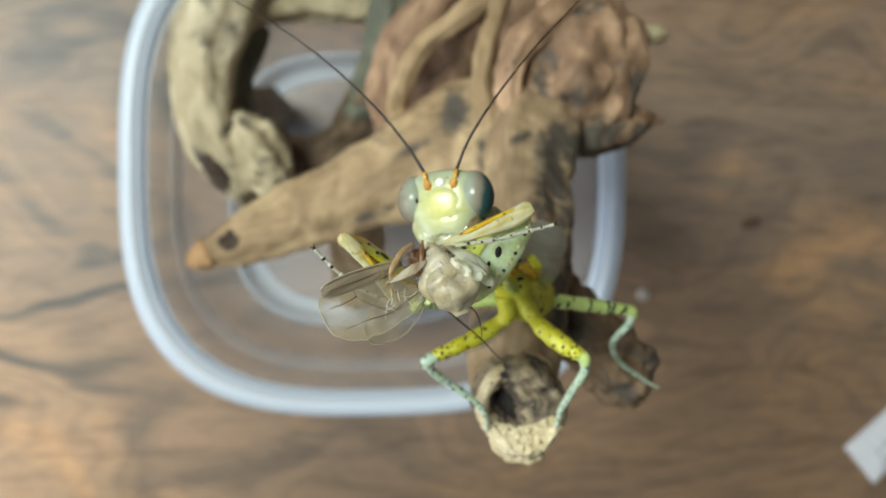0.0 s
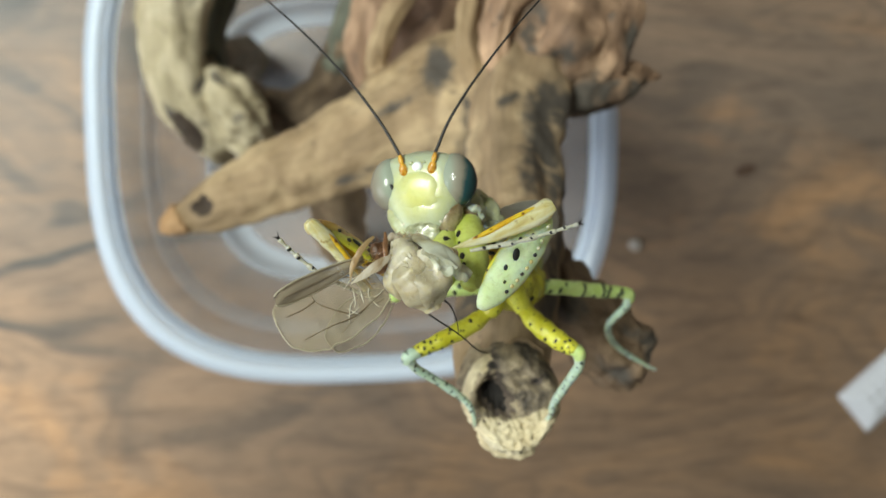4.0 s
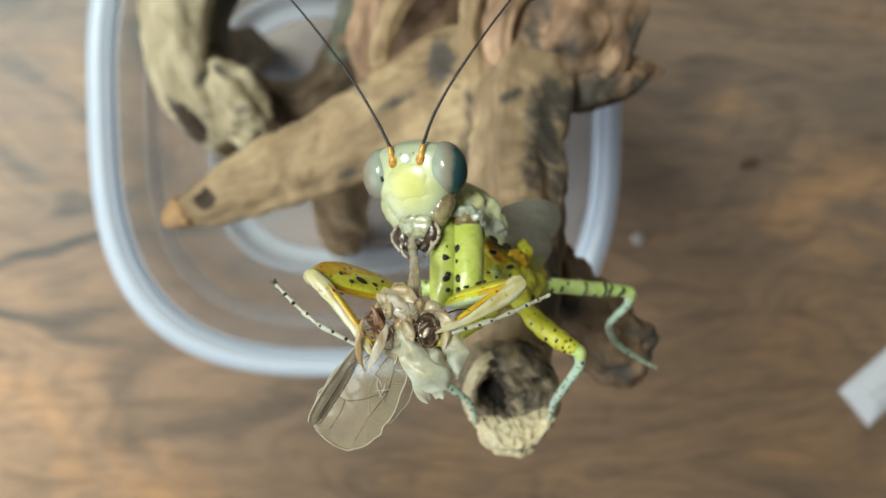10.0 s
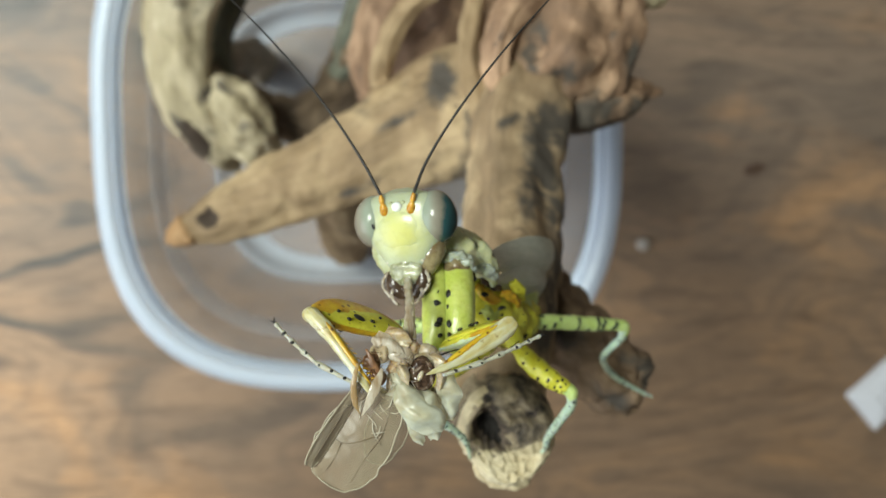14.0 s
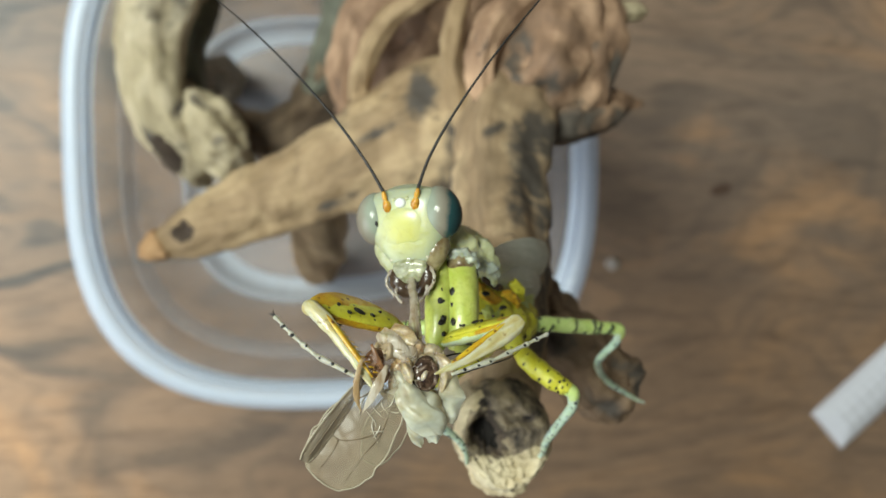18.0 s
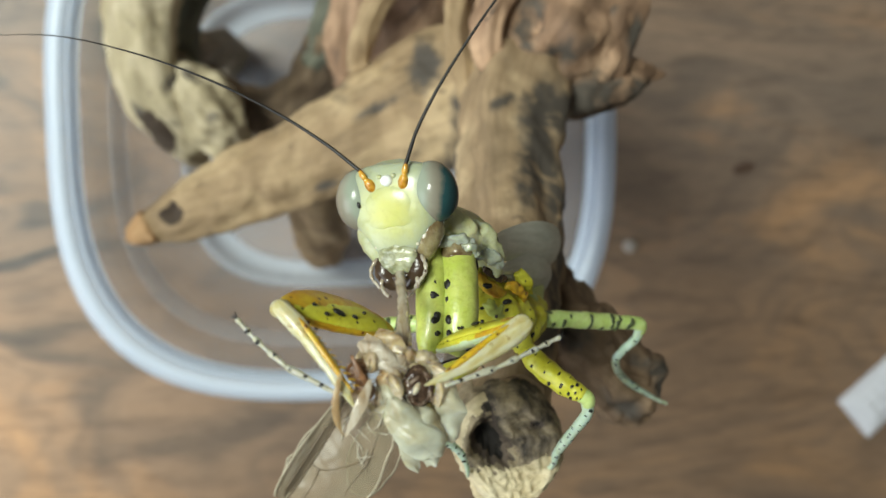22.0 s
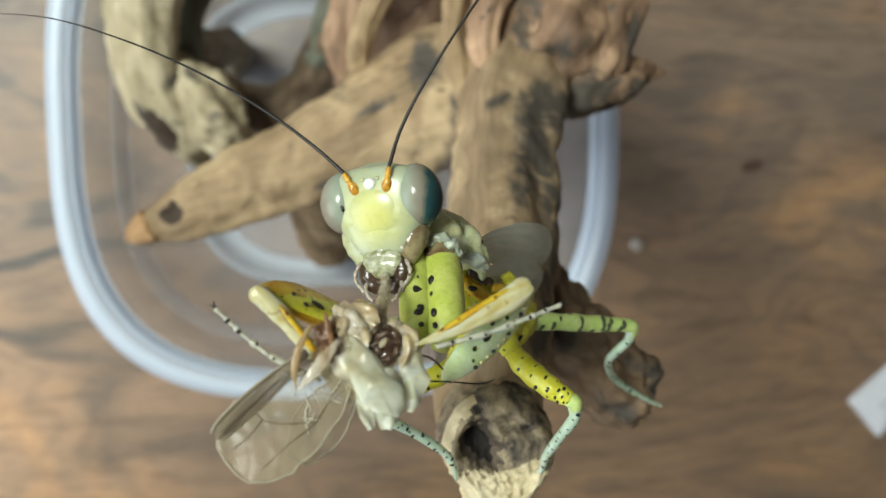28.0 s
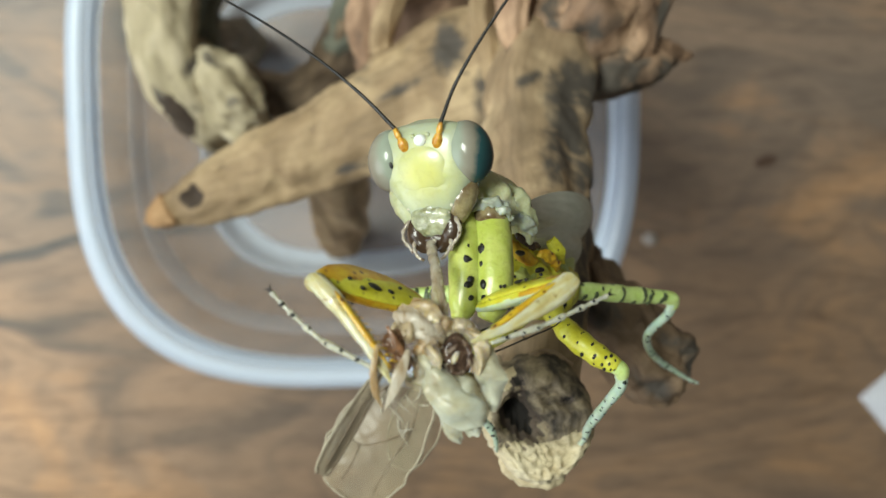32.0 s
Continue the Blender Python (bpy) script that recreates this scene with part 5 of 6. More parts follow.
def pouch(p):
    """A slack leathery sack with creased folds."""
    k = 0.9 + 0.12 * abs(math.sin(1.5 * p.x + 0.7 * p.z + 0.5)) + 0.06 * abs(math.sin(2.2 * p.z - 1.2 * p.x)) + 0.14 * noise.noise(p * 1.2)
    return Vector((math.copysign(abs(p.x) ** 0.8, p.x) * k, p.y * k, math.copysign(abs(p.z) ** 0.8, p.z) * k))


abdomen = part("abdomen", creased(ball(bmesh.new(), ABD + Vector((0.0, -0.1, -1.0)), (1.4, 1.2, 1.3), 80, 60, (0, 0, 12), pouch), 0.28, 0.8, 4), BAG, moth, "slack tan abdomen, eaten open", ABD)


def scrap(pts, widths, material, label="", name="shred", lift=0.5, rough=0.08, up=(0, 0, 1), thick=0.1, parent=None):
    bm = blade(pts, widths, lift, 0.0, 34, thick, up, 0.1, 16)
    creased(bm, 0.12 + 0.8 * rough, 0.75, len(label) + int(abs(pts[0][0] * 7)))
    return part(name, bm, material, parent or abdomen, label, pts[0])


def lump(name, c, r, material, label="", amount=0.2, turn=(0, 0, 0), parent=None):
    bm = creased(ball(bmesh.new(), c, r, 60, 40, turn), 1.0 * amount, 0.55, int(abs(c[0] * 13)))
    return part(name, rough_limb(bm, 0.06, 0.3, 3), material, parent or abdomen, label, c)


def fluff(name, c, r, count, length, material, label, parent=None):
    """Short hairs standing off a lump."""
    bm = bmesh.new()
    rnd = random.Random(int(abs(c[0] * 31 + c[1] * 7)))
    for _ in range(count):
        d = Vector((rnd.gauss(0, 1), rnd.gauss(0, 1), rnd.gauss(0.3, 0.8))).normalized()
        a = Vector(c) + Vector((d.x * r[0], d.y * r[1], d.z * r[2]))
        b = a + (d + Vector((rnd.gauss(0, 0.4), rnd.gauss(-0.3, 0.4), rnd.gauss(0, 0.3)))) * length * rnd.uniform(0.5, 1.1)
        tube(bm, [(*a, 0.03), (*(a.lerp(b, 0.55) + Vector((0, 0, 0.05))), 0.022), (*b, 0.006)], 4, 1)
    return part(name, bm, material, parent or moth, label, c)


lump("thorax_wall", (-22.5, -5.2, 214.8), (0.85, 1.5, 0.8), TISSUE, "torn open pale thorax wall", 0.3, (0, 0, 12))
lump("thorax_wall", (-22.9, -6.4, 214.9), (0.6, 1.1, 0.55), MOTH, "ragged tan thorax wall", 0.25, (0, 0, 25))
lump("flesh", (-21.8, -4.1, 214.6), (0.75, 1.0, 0.6), TISSUE, "", 0.25, (0, 0, -20))
lump("flesh", (-20.3, -4.4, 214.6), (0.7, 0.9, 0.45), HUSK, "", 0.25, (0, 0, 30))
lump("gut", (-21.0, -5.7, 215.15), (1.0, 1.25, 0.55), SWIRL, "shiny dark brown coiled gut", 0.12)
ring = [(-21.0 + 0.82 * math.cos(a), -5.7 + 1.0 * math.sin(a), 215.42 + 0.05 * math.cos(2 * a), 0.2 - 0.03 * abs(a)) for a in [i * 0.7 - 2.0 for i in range(6)]]
part("coil", rough_limb(tube(bmesh.new(), ring, 14, 6), 0.06, 0.5, 71), SWIRL, abdomen, "", PREY)
part("pearl", ball(bmesh.new(), (-21.1, -5.75, 215.6), (0.2, 0.46, 0.2), 16, 12, (0, 0, -28)), HUSK, abdomen, "glossy white bead", PREY)
PEARLY = skin("moth_sinew", (0.54, 0.47, 0.32), (0.68, 0.64, 0.52), 0.14, 0.6, scale=420)
SINEW = Nodes("moth_sinew_film", 0.14)
SINEW.color(SINEW.ramp(SINEW.noise(SINEW.coords((1, 0.3, 0.3)), 1500, 4, 0.6, 0.6), [(0.35, (0.42, 0.31, 0.18)), (0.62, (0.68, 0.62, 0.50))]))
SINEW.clear(0.38)
for k, pts in enumerate(([(-21.3, 0.2, 206.4, 0.36), (-21.4, -0.4, 208.4, 0.34), (-21.5, -1.5, 211.4, 0.36), (-21.7, -2.6, 213.3, 0.48), (-22.0, -3.6, 214.4, 0.62), (-22.2, -4.6, 214.9, 0.7)],
                         [(-21.2, 0.2, 206.5, 0.07), (-21.25, -0.8, 210.0, 0.06), (-21.35, -1.8, 212.4, 0.09), (-21.5, -3.4, 214.4, 0.3)])):
    part("strand", rough_limb(tube(bmesh.new(), pts, 20, 12), 0.08, 0.6, 51 + k), PEARLY if k else SINEW.m, moth, "pale wet strand drawn to the jaws", PREY)
SHREDS = (([(-22.8, -5.4, 215.2), (-22.3, -7.0, 215.7), (-21.2, -8.4, 215.8), (-20.2, -9.3, 215.6), (-19.6, -9.9, 215.3)], [0.45, 0.85, 1.15, 1.0, 0.35], SKINFILM, "pale smooth husk sheet hanging down"),
          ([(-21.6, -6.9, 215.0), (-20.8, -8.0, 215.3), (-20.2, -9.4, 215.2), (-20.1, -10.6, 214.9)], [0.6, 1.15, 1.0, 0.3], SKINFILM, "pale smooth husk sheet hanging down"),
          ([(-19.7, -5.0, 215.0), (-19.1, -6.4, 215.1), (-18.9, -7.8, 214.9), (-19.0, -9.2, 214.6)], [0.4, 0.8, 0.8, 0.3], SKINFILM, "thin torn skin"),
          ([(-20.4, -4.2, 215.2), (-19.7, -4.8, 215.7), (-19.5, -5.8, 215.7), (-19.9, -6.8, 215.4)], [0.2, 0.42, 0.42, 0.2], TISSUE, "pale lip round the gut"),
          ([(-21.9, -8.4, 215.5), (-21.4, -9.8, 215.4), (-20.9, -10.8, 215.1)], [0.3, 0.5, 0.2], SKINFILM, ""),
          ([(-22.6, -4.6, 215.3), (-22.3, -5.8, 215.9), (-22.2, -7.0, 215.9)], [0.3, 0.42, 0.25], TISSUE, ""))
scrap([(-23.4, -6.6, 215.4), (-22.4, -7.5, 214.2), (-20.9, -7.9, 212.8), (-19.6, -7.4, 211.8)], [0.8, 1.5, 1.5, 0.6], BAG, "folded leathery belly skin", "belly_fold", 0.55, 0.18, (0, -1, 0.25))
scrap([(-21.6, -7.6, 215.6), (-20.6, -8.1, 214.2), (-20.2, -8.0, 212.6), (-20.4, -7.4, 211.6)], [0.6, 1.4, 1.2, 0.4], BAG, "folded leathery belly skin", "belly_fold", 0.5, 0.18, (0.25, -1, 0.2))
scrap([(-23.2, -7.0, 214.2), (-22.6, -7.6, 212.9), (-22.0, -7.4, 211.6)], [0.7, 1.2, 0.5], BAG, "", "belly_fold", 0.5, 0.18, (-0.3, -1, 0.2))
for pts, widths, m, label in SHREDS:
    scrap(pts, widths, m, label, lift=0.45)
scrap([(-24.2, -2.9, 214.6), (-23.3, -3.6, 215.2), (-22.4, -4.6, 215.5)], [0.45, 0.7, 0.35], SINEW.m, "thin torn skin", parent=moth)
scrap([(-23.4, -2.6, 214.4), (-22.6, -3.0, 215.0), (-21.8, -3.6, 215.2)], [0.4, 0.65, 0.3], TISSUE, "", parent=moth)
lump("head", (-24.5, -4.6, 215.2), (0.65, 0.6, 0.5), RUST, "rust-brown moth head", 0.25, parent=moth)
lump("collar", (-23.8, -4.1, 214.8), (0.9, 0.7, 0.6), MOTH, "", 0.3, parent=moth)
fluff("down", (-23.6, -4.6, 214.9), (1.0, 1.0, 0.8), 110, 0.65, MOTH, "tan body hair")
fluff("down", (-22.4, -5.6, 215.0), (0.9, 1.5, 0.8), 120, 0.6, HUSK, "cream body hair", abdomen)
fluff("down", (-20.2, -5.2, 214.9), (0.8, 1.1, 0.6), 70, 0.5, TISSUE, "tan body hair", abdomen)
fluff("down", (-21.3, -7.6, 213.8), (1.5, 0.7, 1.3), 220, 0.7, HUSK, "cream belly hair", abdomen)
lump("crop", (-23.9, -5.6, 215.5), (0.5, 0.7, 0.35), RUST, "shiny red-brown scrap", 0.2, (0, 0, 20), moth)
lump("crop", (-24.6, -5.9, 215.0), (0.45, 0.5, 0.35), TISSUE, "amber scrap", 0.2, (0, 0, -20), moth)
fluff("down", (-24.7, -4.8, 215.5), (0.7, 0.6, 0.5), 60, 0.45, RUST, "rusty face hair")


def moth_wing(name, root, tip, width, material, label, tilt, veins):
    """A veined wing from root to tip, broadest past the middle and rounded at the end."""
    r, t = Vector(root), Vector(tip)
    pts = [tuple(r.lerp(t, k)) for k in (0, 0.25, 0.5, 0.75, 0.92, 1.0)]
    ws = [width * k for k in (0.3, 0.72, 0.96, 1.0, 0.8, 0.45)]
    wing = part(name, rough_limb(blade(pts, ws, 0.10, 0.006, 24, 0.04, tilt, 0.03), 0.12, 2.8, 5), material, moth, label, root)
    d = (t - r).normalized()
    side = d.cross(Vector(tilt)).normalized()
    nrm = side.cross(d)
    for e in (-1, 1):
        edge = [(*(Vector(q) + side * (w * e * 0.99)), 0.06) for q, w in zip(pts, ws)]
        part("margin", tube(bmesh.new(), edge, 6, 5), MARGIN, wing, "pale thickened wing edge", root)
    for k in range(veins):
        u = -0.85 + 1.7 * k / max(1, veins - 1)
        path = []
        for q, w in zip(pts[:5], ws[:5]):
            uu = u * (0.9 if k % 2 else 1)
            path.append((*(Vector(q) + side * (w * uu) + nrm * (0.12 * w * (1 - uu * uu) + 0.03)), 0.032))
        part("vein", tube(bmesh.new(), path, 6, 4), VEIN, wing, "", root)
    return wing


def crease_glints(wing, root, tip, width, count, seed):
    """Pale threads lying crooked on a wing, painting the glints along its folds."""
    rnd = random.Random(seed)
    r, t = Vector(root), Vector(tip)
    side = (t - r).cross(Vector((0, 0, 1))).normalized()
    for _ in range(count):
        u, v = rnd.uniform(0.1, 0.75), rnd.uniform(-0.7, 0.7)
        p = r.lerp(t, u) + side * (v * width) + Vector((0, 0, 0.22))
        d = Vector((rnd.uniform(-1, 1), rnd.uniform(-1, 1), 0)).normalized() * rnd.uniform(0.5, 1.3)
        bend = side * rnd.uniform(-0.35, 0.35)
        part("crease", tube(bmesh.new(), [(*(p - d), 0.015), (*(p + bend), 0.045), (*(p + d), 0.015)], 6, 5), CREASE_GLINT, wing, "", root)


CREASE_GLINT = plain("wing_crease_glint", (0.50, 0.47, 0.38), 0.2, 700, 0.2)


def broad_wing(name, root, tip, widths, material, label, tilt, veins, seed):
    """A crumpled clear wing; veins: lines of (share of its length, share of its half width)."""
    r, t = Vector(root), Vector(tip)
    knots = (0, 0.2, 0.45, 0.7, 0.88, 0.97, 1.0)
    shares = [k / 16 for k in range(15)] + [0.93, 0.97, 1.0]
    widths = [float(np.interp(u, knots, widths)) * (1 + 0.08 * noise.noise(Vector((u * 4.5, seed, 0))) + 0.04 * noise.noise(Vector((u * 14, seed, 3)))) for u in shares]
    pts = [tuple(r.lerp(t, k)) for k in shares]
    bm = blade(pts, widths, 0.12, 0.0, 48, 0.03, tilt, 0.05, 5)
    wing = part(name, creased(bm, 0.17, 1.2, seed), material, moth, label, root)
    d = (t - r).normalized()
    side = d.cross(Vector(tilt)).normalized()
    nrm = side.cross(d)

    def on(u, v):
        w = float(np.interp(u, shares, widths))
        return r.lerp(t, u) + side * (w * v) + nrm * (0.12 * w * (1 - v * v) + 0.05)

    rim_line = [(*on(u, -0.98), 0.06) for u in shares[:-1]] + [(*on(0.995, v), 0.06) for v in (-0.6, 0.0, 0.6)] + [(*on(u, 0.98), 0.055) for u in shares[-2::-1]]
    part("margin", tube(bmesh.new(), rim_line, 6, 4), MARGIN, wing, "pale thickened wing edge", root)
    for line in veins:
        part("vein", tube(bmesh.new(), [(*on(u, v), 0.055 - 0.03 * k / len(line)) for k, (u, v) in enumerate(line)], 6, 6), VEIN, wing, "", root)
    return wing


moth_wing("forewing", (-25.3, -6.0, 215.8), (-29.1, -11.7, 216.4), 0.75, FORE, "brown-edged narrow forewing", (0.55, -0.25, 0.8), 3)
hindwing = broad_wing("hindwing", (-23.3, -6.8, 215.3), (-27.9, -13.2, 215.9), [1.2, 2.1, 2.6, 2.6, 2.1, 1.3, 0.6], FILM, "clear veined hindwing", (-0.15, 0.1, 1),
                      [[(0.05, -0.4), (0.35, -0.55), (0.6, -0.5), (0.85, -0.62)], [(0.35, -0.55), (0.52, -0.1), (0.62, 0.3), (0.6, 0.75)], [(0.62, 0.3), (0.75, 0.22), (0.9, 0.3)], [(0.08, 0.5), (0.3, 0.72), (0.5, 0.86)]], 3)
broad_wing("hindwing", (-22.6, -7.3, 214.9), (-24.4, -12.2, 214.8), [0.8, 1.3, 1.6, 1.5, 1.1, 0.7, 0.4], FILM, "clear veined hindwing", (0.3, 0.2, 1), [[(0.05, 0.0), (0.4, 0.2), (0.8, 0.1)]], 8)
part("leg", rough_limb(tube(bmesh.new(), [(-25.5, -4.5, 216.6, 0.1), (-25.8, -5.6, 217.0, 0.2), (-25.8, -7.0, 216.9, 0.22), (-25.4, -8.1, 216.7, 0.05)], 18, 8, (0, 0, 1), 0.35), 0.05, 0.5, 61), TAN_LEG, moth, "brown folded moth leg", PREY)
part("leg", rough_limb(tube(bmesh.new(), [(-23.8, -4.9, 216.3, 0.08), (-24.2, -5.9, 216.7, 0.34), (-24.7, -7.0, 216.8, 0.3), (-25.3, -8.2, 216.7, 0.04)], 18, 8, (0, 0, 1), 0.22), 0.06, 0.5, 62), SINEW.m, moth, "pale flattened moth leg", PREY)
part("leg", rough_limb(tube(bmesh.new(), [(-24.9, -3.6, 216, 0.08), (-24.3, -4.8, 216.2, 0.2), (-23.7, -5.8, 216, 0.1)], 14, 6, (0, 0, 1), 0.5), 0.05, 0.4, 63), RUST, moth, "rusty moth leg", PREY)
part("feeler", tube(bmesh.new(), [(-21.2, -6.2, 213.4, 0.075), (-18.6, -6.2, 212.4, 0.065), (-16.0, -5.8, 210.4, 0.055), (-13.6, -5.5, 208.0, 0.05), (-12.4, -5.0, 206.8, 0.03)], 6, 6), BLACK, moth, "dark thread-like moth feeler", PREY)
part("feeler", tube(bmesh.new(), [(-20.2, -5.0, 213.2, 0.07), (-18.0, -4.6, 212.0, 0.06), (-16.6, -5.2, 211.0, 0.05), (-15.9, -5.9, 210.4, 0.03)], 6, 6), BLACK, moth, "", PREY)


crease_glints(hindwing, (-23.6, -6.9, 215.4), (-25.6, -10.2, 216.0), 1.5, 9, 9)


# ---- what moves ----


def blend(low, high, turned, s):
    """Between two poses: 0 the lowered one, 1 the raised one."""
    q = low.to_quaternion().slerp(high.to_quaternion(), min(1.0, max(0.0, turned)))
    return Matrix.LocRotScale(low.translation.lerp(high.translation, s), q, None)


def shifted(m, dx, dy, dz=0.0):
    return Matrix.Translation((dx * MM, dy * MM, dz * MM)) @ m


def motions():
    # head: seconds, shift of its centre, turn up, left and over
    rows = [(0, 0.6, -0.85, -4, -20, 5), (0.5, 1.1, -1, -4, -15, 2), (1, 1, -1.2, -4, -17, 3), (1.5, 0.5, -0.9, -2, -20, 5), (2, 0.4, -0.8, 0, -20, 4), (2.5, 0.5, -0.9, -3, -20, 4),
            (3, 0.5, -1, -4, -19, 4), (3.5, 0.6, -0.9, -4, -19, 4), (5.5, -0.4, -0.2, 0, -29, 5), (6, -0.3, 0, 0, -27, 6), (9, -0.4, 0, 3, -26, 6), (12, -0.4, 0, 2, -25, 5), (16.5, -0.4, -0.1, 2, -25, 6),
            (19, -0.4, -0.1, 2, -25, 6), (24.5, -0.4, 0, 2, -25, 6), (26.5, -0.2, -0.1, 1, -25, 7), (29, -0.25, -0.1, 2, -25, 6), (32, -0.35, 0, 2, -25, 6)]
    base = HEAD - ORIGIN[mantis.name]
    walk(head, [(t, pose((base.x + x) * MM, (base.y + y) * MM, base.z * MM, up, left, over)) for t, x, y, up, left, over in rows])
    # feelers: turn about their bases
    for s, rows in ((-1, [(0, -2), (2, 0), (3.5, -2), (5.5, -9), (6, -10), (9, -10), (13, -9), (17, -8), (18.4, -4), (18.8, 22), (19, 33), (19.3, 30), (19.6, 20), (20, 16), (23, 15), (24.5, 13), (28, 12), (29, 12), (30, 12), (31, 14), (32, 8)]),
                    (1, [(0, -4), (2, -7), (3.5, -4), (6, -10), (9, -6), (13, -7), (17, -5), (19, -6), (23, -4), (28, -4), (32, -6)])):
        b = ORIGIN[ANT[s].name] - HEAD
        walk(ANT[s], [(t, pose(b.x * MM, b.y * MM, b.z * MM, 0, 0, a)) for t, a in rows])
    # forelegs: seconds, how far each is raised, and shifts of the knees
    right = [(0, 1.0, -1.0, 0), (0.5, 1.05, -0.4, 0), (1, 0.98, -0.9, 0), (1.5, 0.55, -0.2, 0), (2, 0.55, -0.2, 0.1), (2.5, 0.85, 0.2, 0), (3, 1.05, 0.9, 0), (3.5, 1.0, 1.5, 0), (5.5, 0.78, 0, 0), (6, 0.72, -0.3, 0),
             (7, 0.65, -0.5, -0.2), (8, 0.68, 0.4, -0.1), (8.5, 0.76, 0.4, 0), (9, 0.6, 0.1, 0), (9.5, 0.25, -0.4, 0.2), (10, 0, -0.5, -0.4), (11, 0.1, -0.2, 0.2), (12, 0.12, -0.3, 0.5), (12.5, 0.0, -0.2, 0), (13, 0.2, 0.1, 0.8),
             (13.5, 0.2, 0, 0.6), (14, 0.06, -0.3, 0), (14.5, 0, -0.6, -0.3)]
    right2 = [(16.5, 0, -1.2, -0.4), (17, 0, -0.9, -0.4), (18, 0, -0.5, 0), (18.5, 0, -0.5, -0.5), (19, 0.05, -0.5, 0), (20, 0, -0.3, -0.4), (21, 0, -0.4, -0.3), (21.5, 0.05, -0.4, 0.1), (22.5, 0, -0.3, -0.5), (23, 0, -0.3, 0.1), (24, 0, -0.2, 0),
              (24.5, 0.05, -0.1, 0.2), (26.5, 0.35, 1.9, 1.0), (27, 0.45, 2.4, 1.4), (27.5, 0.7, 0.3, 0.2), (28, 0.5, 0.8, -0.2), (28.5, 0.3, 0.6, 0), (29, 0.12, 0.6, 0.3), (29.5, 0, 0.3, -0.3), (30, 0.02, 0.5, 0.2), (31, 0, 0.4, 0.2), (32, 0, 0.2, 0.1)]
    low, high = arm_pose((-14.1, -2.4, 213.6), (-4.1, -2.2, -6.6), (0.35, -0.95, 0.12)), arm_pose((-14.2, 2.9, 215.6), (-4.4, -7.4, -2.2), (0.2, -0.1, 0.97))
    slow, shigh = arm_pose((-14.1, -2.4, 214.2), (-6.4, -3.5, 2.2), (0.2, 0.4, 0.9)), arm_pose((-14.2, 2.9, 216.4), (-6.4, -2.7, 0.8), (0.1, 0.2, 0.97))
    walk(fore_r, [(t, shifted(blend(low, high, min(1.0, 1.35 * s), s), x, y)) for t, s, x, y in right + right2])
    walk(shin_r, [(t, shifted(blend(slow, shigh, s, s), x, y)) for t, s, x, y in right + right2])
    left = [(0, 0.9, 0, -0.3), (0.5, 1.0, 0, 0.4), (1, 1.0, 0, 0.2), (1.5, 0.7, 0.4, 0), (2, 0.75, 0.2, 0.2), (3, 1.0, -0.1, 0.4), (3.5, 1.0, 0, 0.4), (5.5, 0.8, 0, 0.2), (6, 0.75, -0.1, -0.1), (7, 0.7, -0.2, -0.2), (8, 0.75, 0.5, 0.3),
            (8.5, 0.8, 0.4, 0.4), (9, 0.6, 0, 0), (9.5, 0.25, -0.6, -0.2), (10, 0, -0.6, -0.9), (11, 0, -0.6, -0.5), (12, 0.05, -0.4, 0.1), (12.5, 0, -0.4, -0.4), (13, 0.15, 0, 0.4), (14, 0.05, 0, 0), (14.5, 0, 0, -0.4)]
    left2 = [(16.5, 0, -0.6, -0.4), (17.5, 0, -0.5, -0.3), (18, 0, -0.5, 0.2), (19, 0.1, -0.4, 0.6), (20, 0, -0.3, -0.2), (21.5, 0.05, -0.3, 0.2), (22.5, 0, -0.2, -0.3), (24.5, 0, 0.3, -0.2), (26.5, 0.1, 1.6, 0), (27, 0.3, 2.1, 0), (27.5, 0.7, 0.6, 0.3),
             (28, 0.5, 0.2, 0), (28.5, 0.2, 0, 0), (29, 0, 0.3, -0.1), (29.5, 0, 0.1, -1.0), (30, 0, 0.3, -0.6), (31, 0, 0.3, -1.0), (32, 0, -0.1, -0.9)]
    low, high = arm_pose((-28.5, -1.1, 213.8), (6.3, -2.0, -4.6), (-0.2, -0.75, -0.6)), arm_pose((-29.0, 1.1, 214.4), (4.6, -3.2, -4.2), (-0.2, -0.8, -0.5))
    slow, shigh = arm_pose((-28.5, -1.1, 214.4), (3.2, -4.0, 1.8), (0.1, 0.2, 0.95)), arm_pose((-29.0, 1.1, 215), (2.9, -3.6, -1.4), (0.1, 0.2, 0.95))
    walk(fore_l, [(t, shifted(blend(low, high, s, s), x, y)) for t, s, x, y in left + left2])
    walk(shin_l, [(t, shifted(blend(slow, shigh, s, s), x, y)) for t, s, x, y in left + left2])
    for coxa, o, rows in ((coxa_l, COXA_L, left + left2), (coxa_r, COXA_R, right + right2)):
        b = o - ORIGIN[mantis.name]
        walk(coxa, [(t, pose(b.x * MM, b.y * MM, b.z * MM, -30 * s, 0, 2 * x)) for t, s, x, y in rows])
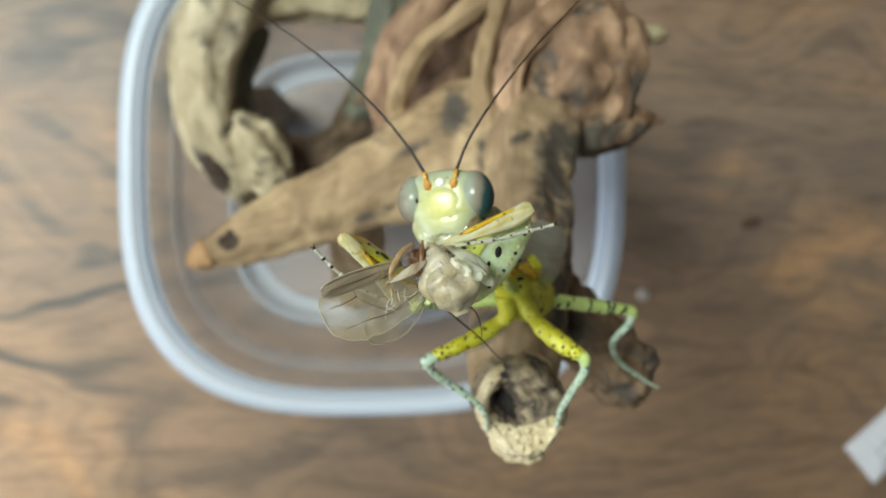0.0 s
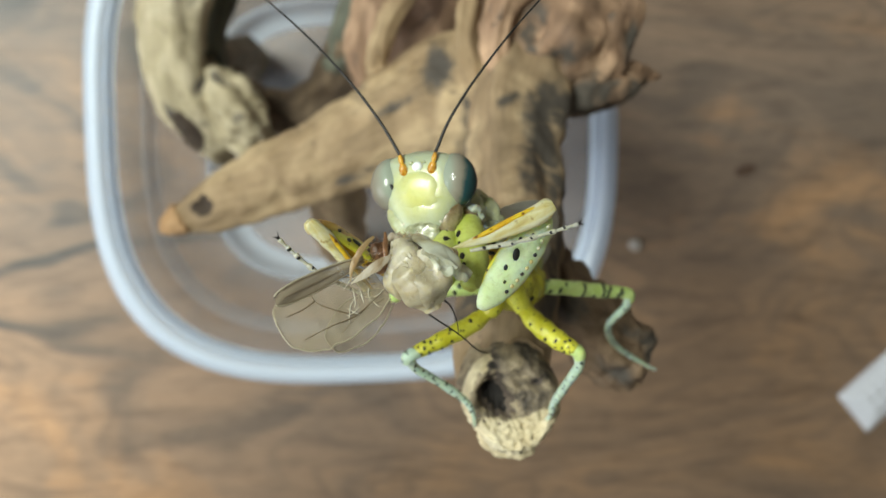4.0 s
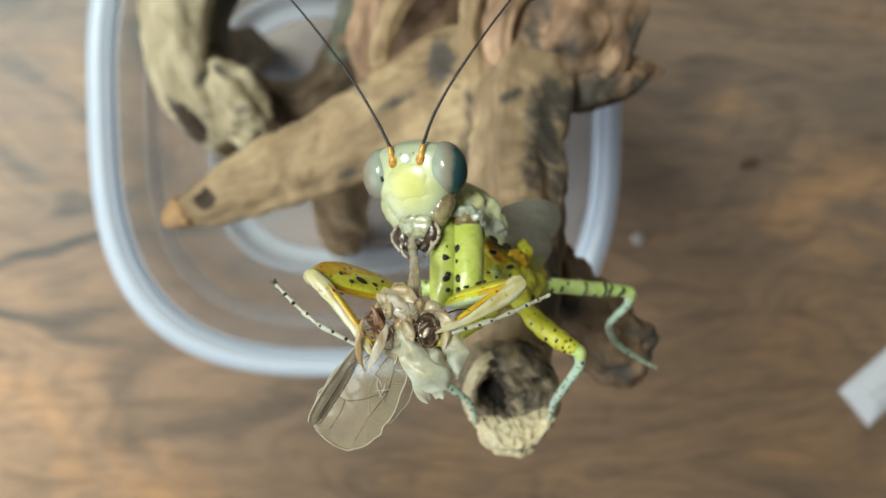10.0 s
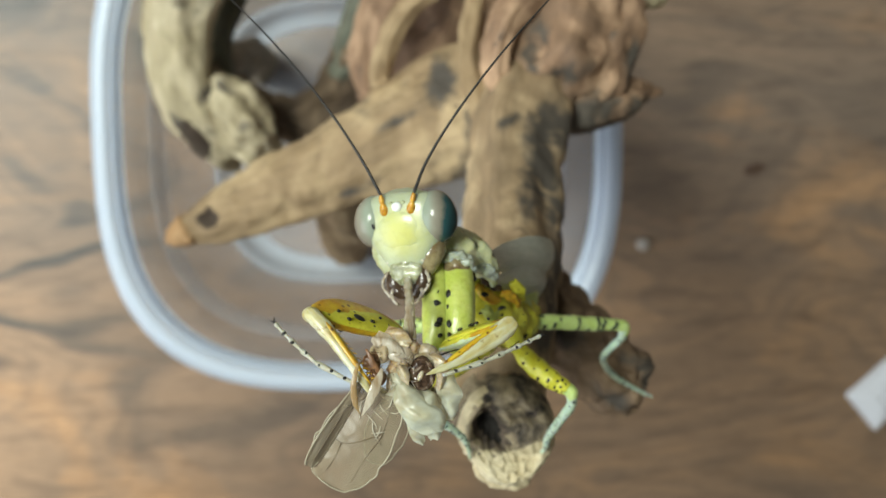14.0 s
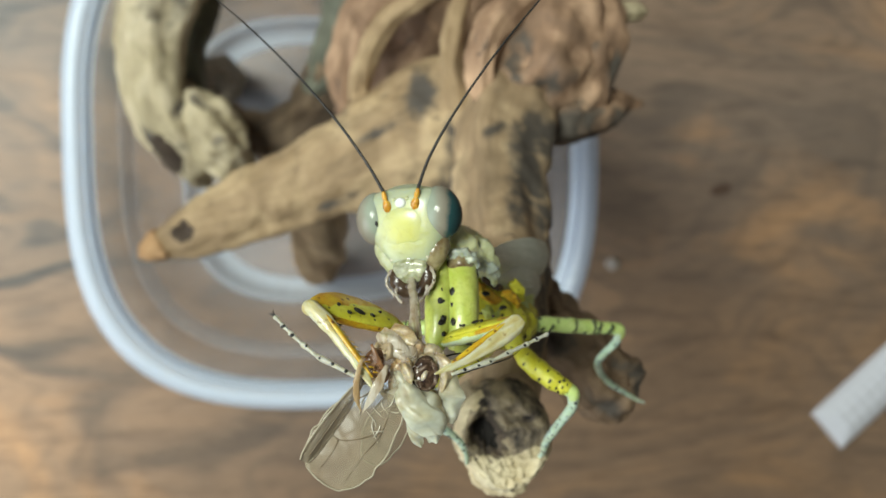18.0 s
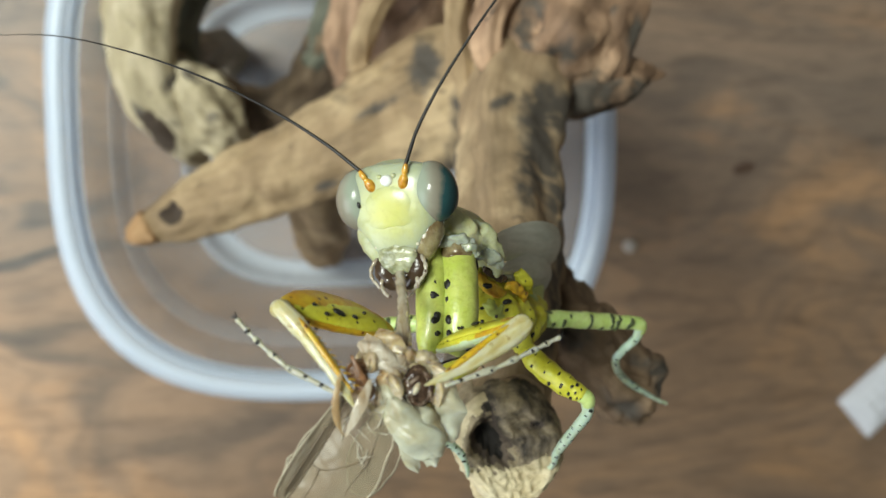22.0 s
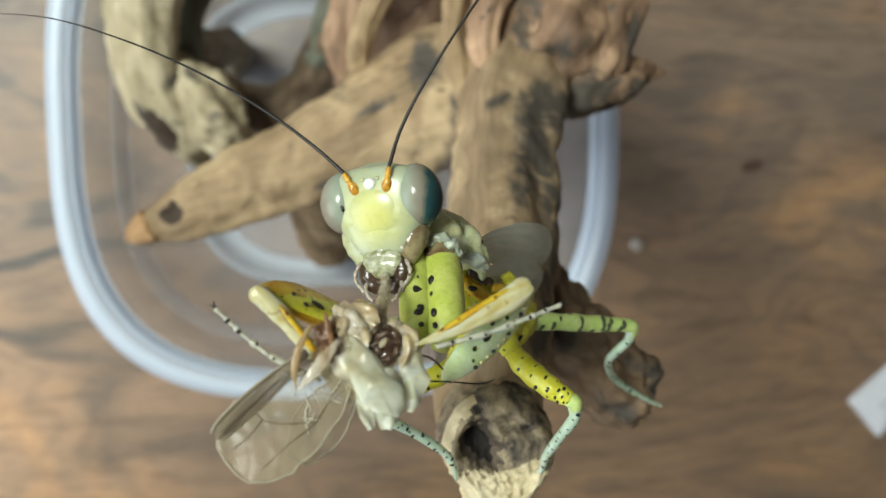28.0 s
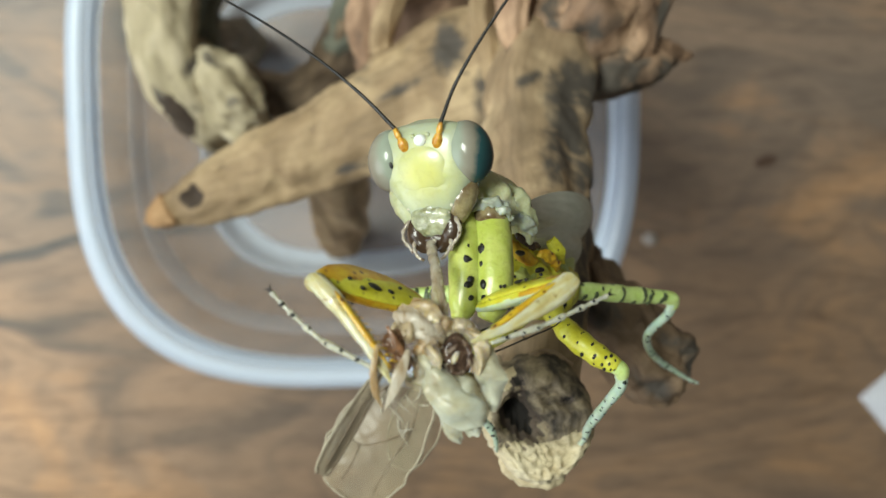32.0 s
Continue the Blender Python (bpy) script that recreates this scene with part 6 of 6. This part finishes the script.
    # the moth: seconds, shift, turn over and tilt
    rows = [(0, 0.3, 2.6, -34, -18), (0.5, 0.4, 3.0, -34, -18), (1, -0.2, 2.8, -36, -18), (1.5, -0.4, 1.6, -30, -12), (2, -0.3, 1.8, -30, -12), (2.5, -0.2, 2.8, -34, -18), (3, 0.0, 3.2, -34, -20), (3.5, -0.4, 3.2, -34, -20), (5.5, -0.6, 2.6, -13, -12), (6, -0.6, 2.2, -12, -12),
            (7, -0.6, 2.0, -12, -10), (8, 0.1, 2.4, -12, -10), (8.5, 0, 2.8, -14, -12), (9, 0, 2.2, -11, -9), (9.5, -0.4, 1.0, -4, -3), (10, -0.3, -0.2, 0, 0)]
    rows2 = [(11, -0.2, 0.4, 0, 0), (12, -0.1, 0.9, 0, 0), (12.5, 0.2, -0.1, 2, 0), (13, 0.3, 1.6, 0, -2), (13.5, 0.2, 1.6, 0, -2), (14, 0.1, 0.4, 0, 0), (14.5, 0, -0.2, 2, 0), (16.5, -0.6, -0.2, -2, 0), (17, -0.3, -0.2, 0, 0),
             (18, -0.3, 0.1, -4, 0), (18.5, -0.1, -0.2, -2, 0), (19, -0.3, 0.4, -2, 0), (20, 0, -0.2, 0, 0), (21, 0, -0.4, 0, 0), (21.5, -0.1, 0.3, -2, 0), (22.5, 0.2, -0.5, 0, 0), (23, 0.3, 0.1, 0, 0), (24.5, 0.5, 0, 0, 0)]
    rows3 = [(26.5, 2.2, 2.4, 2, -6), (27, 2.2, 3.2, 0, -8), (27.5, 0.0, 2.6, -16, -12), (28, -0.6, 1.8, -16, -9), (28.5, -0.5, 0.6, -7, -3), (29, 0.3, 0.4, 0, 0), (29.5, 0.5, -0.9, 0, 0), (30, 0.6, -0.2, 0, 0), (31, 0.8, -1.0, 4, 0), (32, 0.2, -0.6, 2, 0)]
    b = ABD - PREY
    # the abdomen lifts towards the jaws: seconds, degrees back, degrees against the turn, pull upwards
    lifts = [(0, -66, 10, 2.3), (0.5, -52, 10, 2.3), (1, -30, 8, 2.0), (1.5, -18, 6, 1.2), (2, -18, 6, 1.0), (2.5, -44, 8, 1.8), (3, -74, 10, 2.4), (3.5, -72, 10, 2.5), (5.5, -36, 2, 1.6), (6, -32, 2, 1.6), (7, -30, 2, 1.3),
             (8, -30, 2, 1.3), (8.5, -40, 2, 1.6), (9, -38, 0, 2.1), (9.5, -14, 0, 1.0), (10, 0, 0, 0), (12, 0, 0, 0), (13, -6, 0, 0), (14, 0, 0, 0), (17, 0, 0, 0), (24.5, 0, 0, 0), (26.5, -10, 0, 0.3), (27, -16, 0, 0.5),
             (27.5, -34, 3, 1.2), (28, -24, 3, 0.9), (28.5, -10, 1, 0.4), (29, 0, 0, 0), (32, 0, 0, 0)]
    walk(abdomen, [(t, pose((b.x - 0.1 * up) * MM, (b.y + up) * MM, b.z * MM, back, 0, turn)) for t, back, turn, up in lifts])
    walk(moth, [(t, pose((PREY.x + x) * MM, (PREY.y + y) * MM, PREY.z * MM, tilt, 0, over)) for t, x, y, over, tilt in rows + rows2 + rows3])


motions()
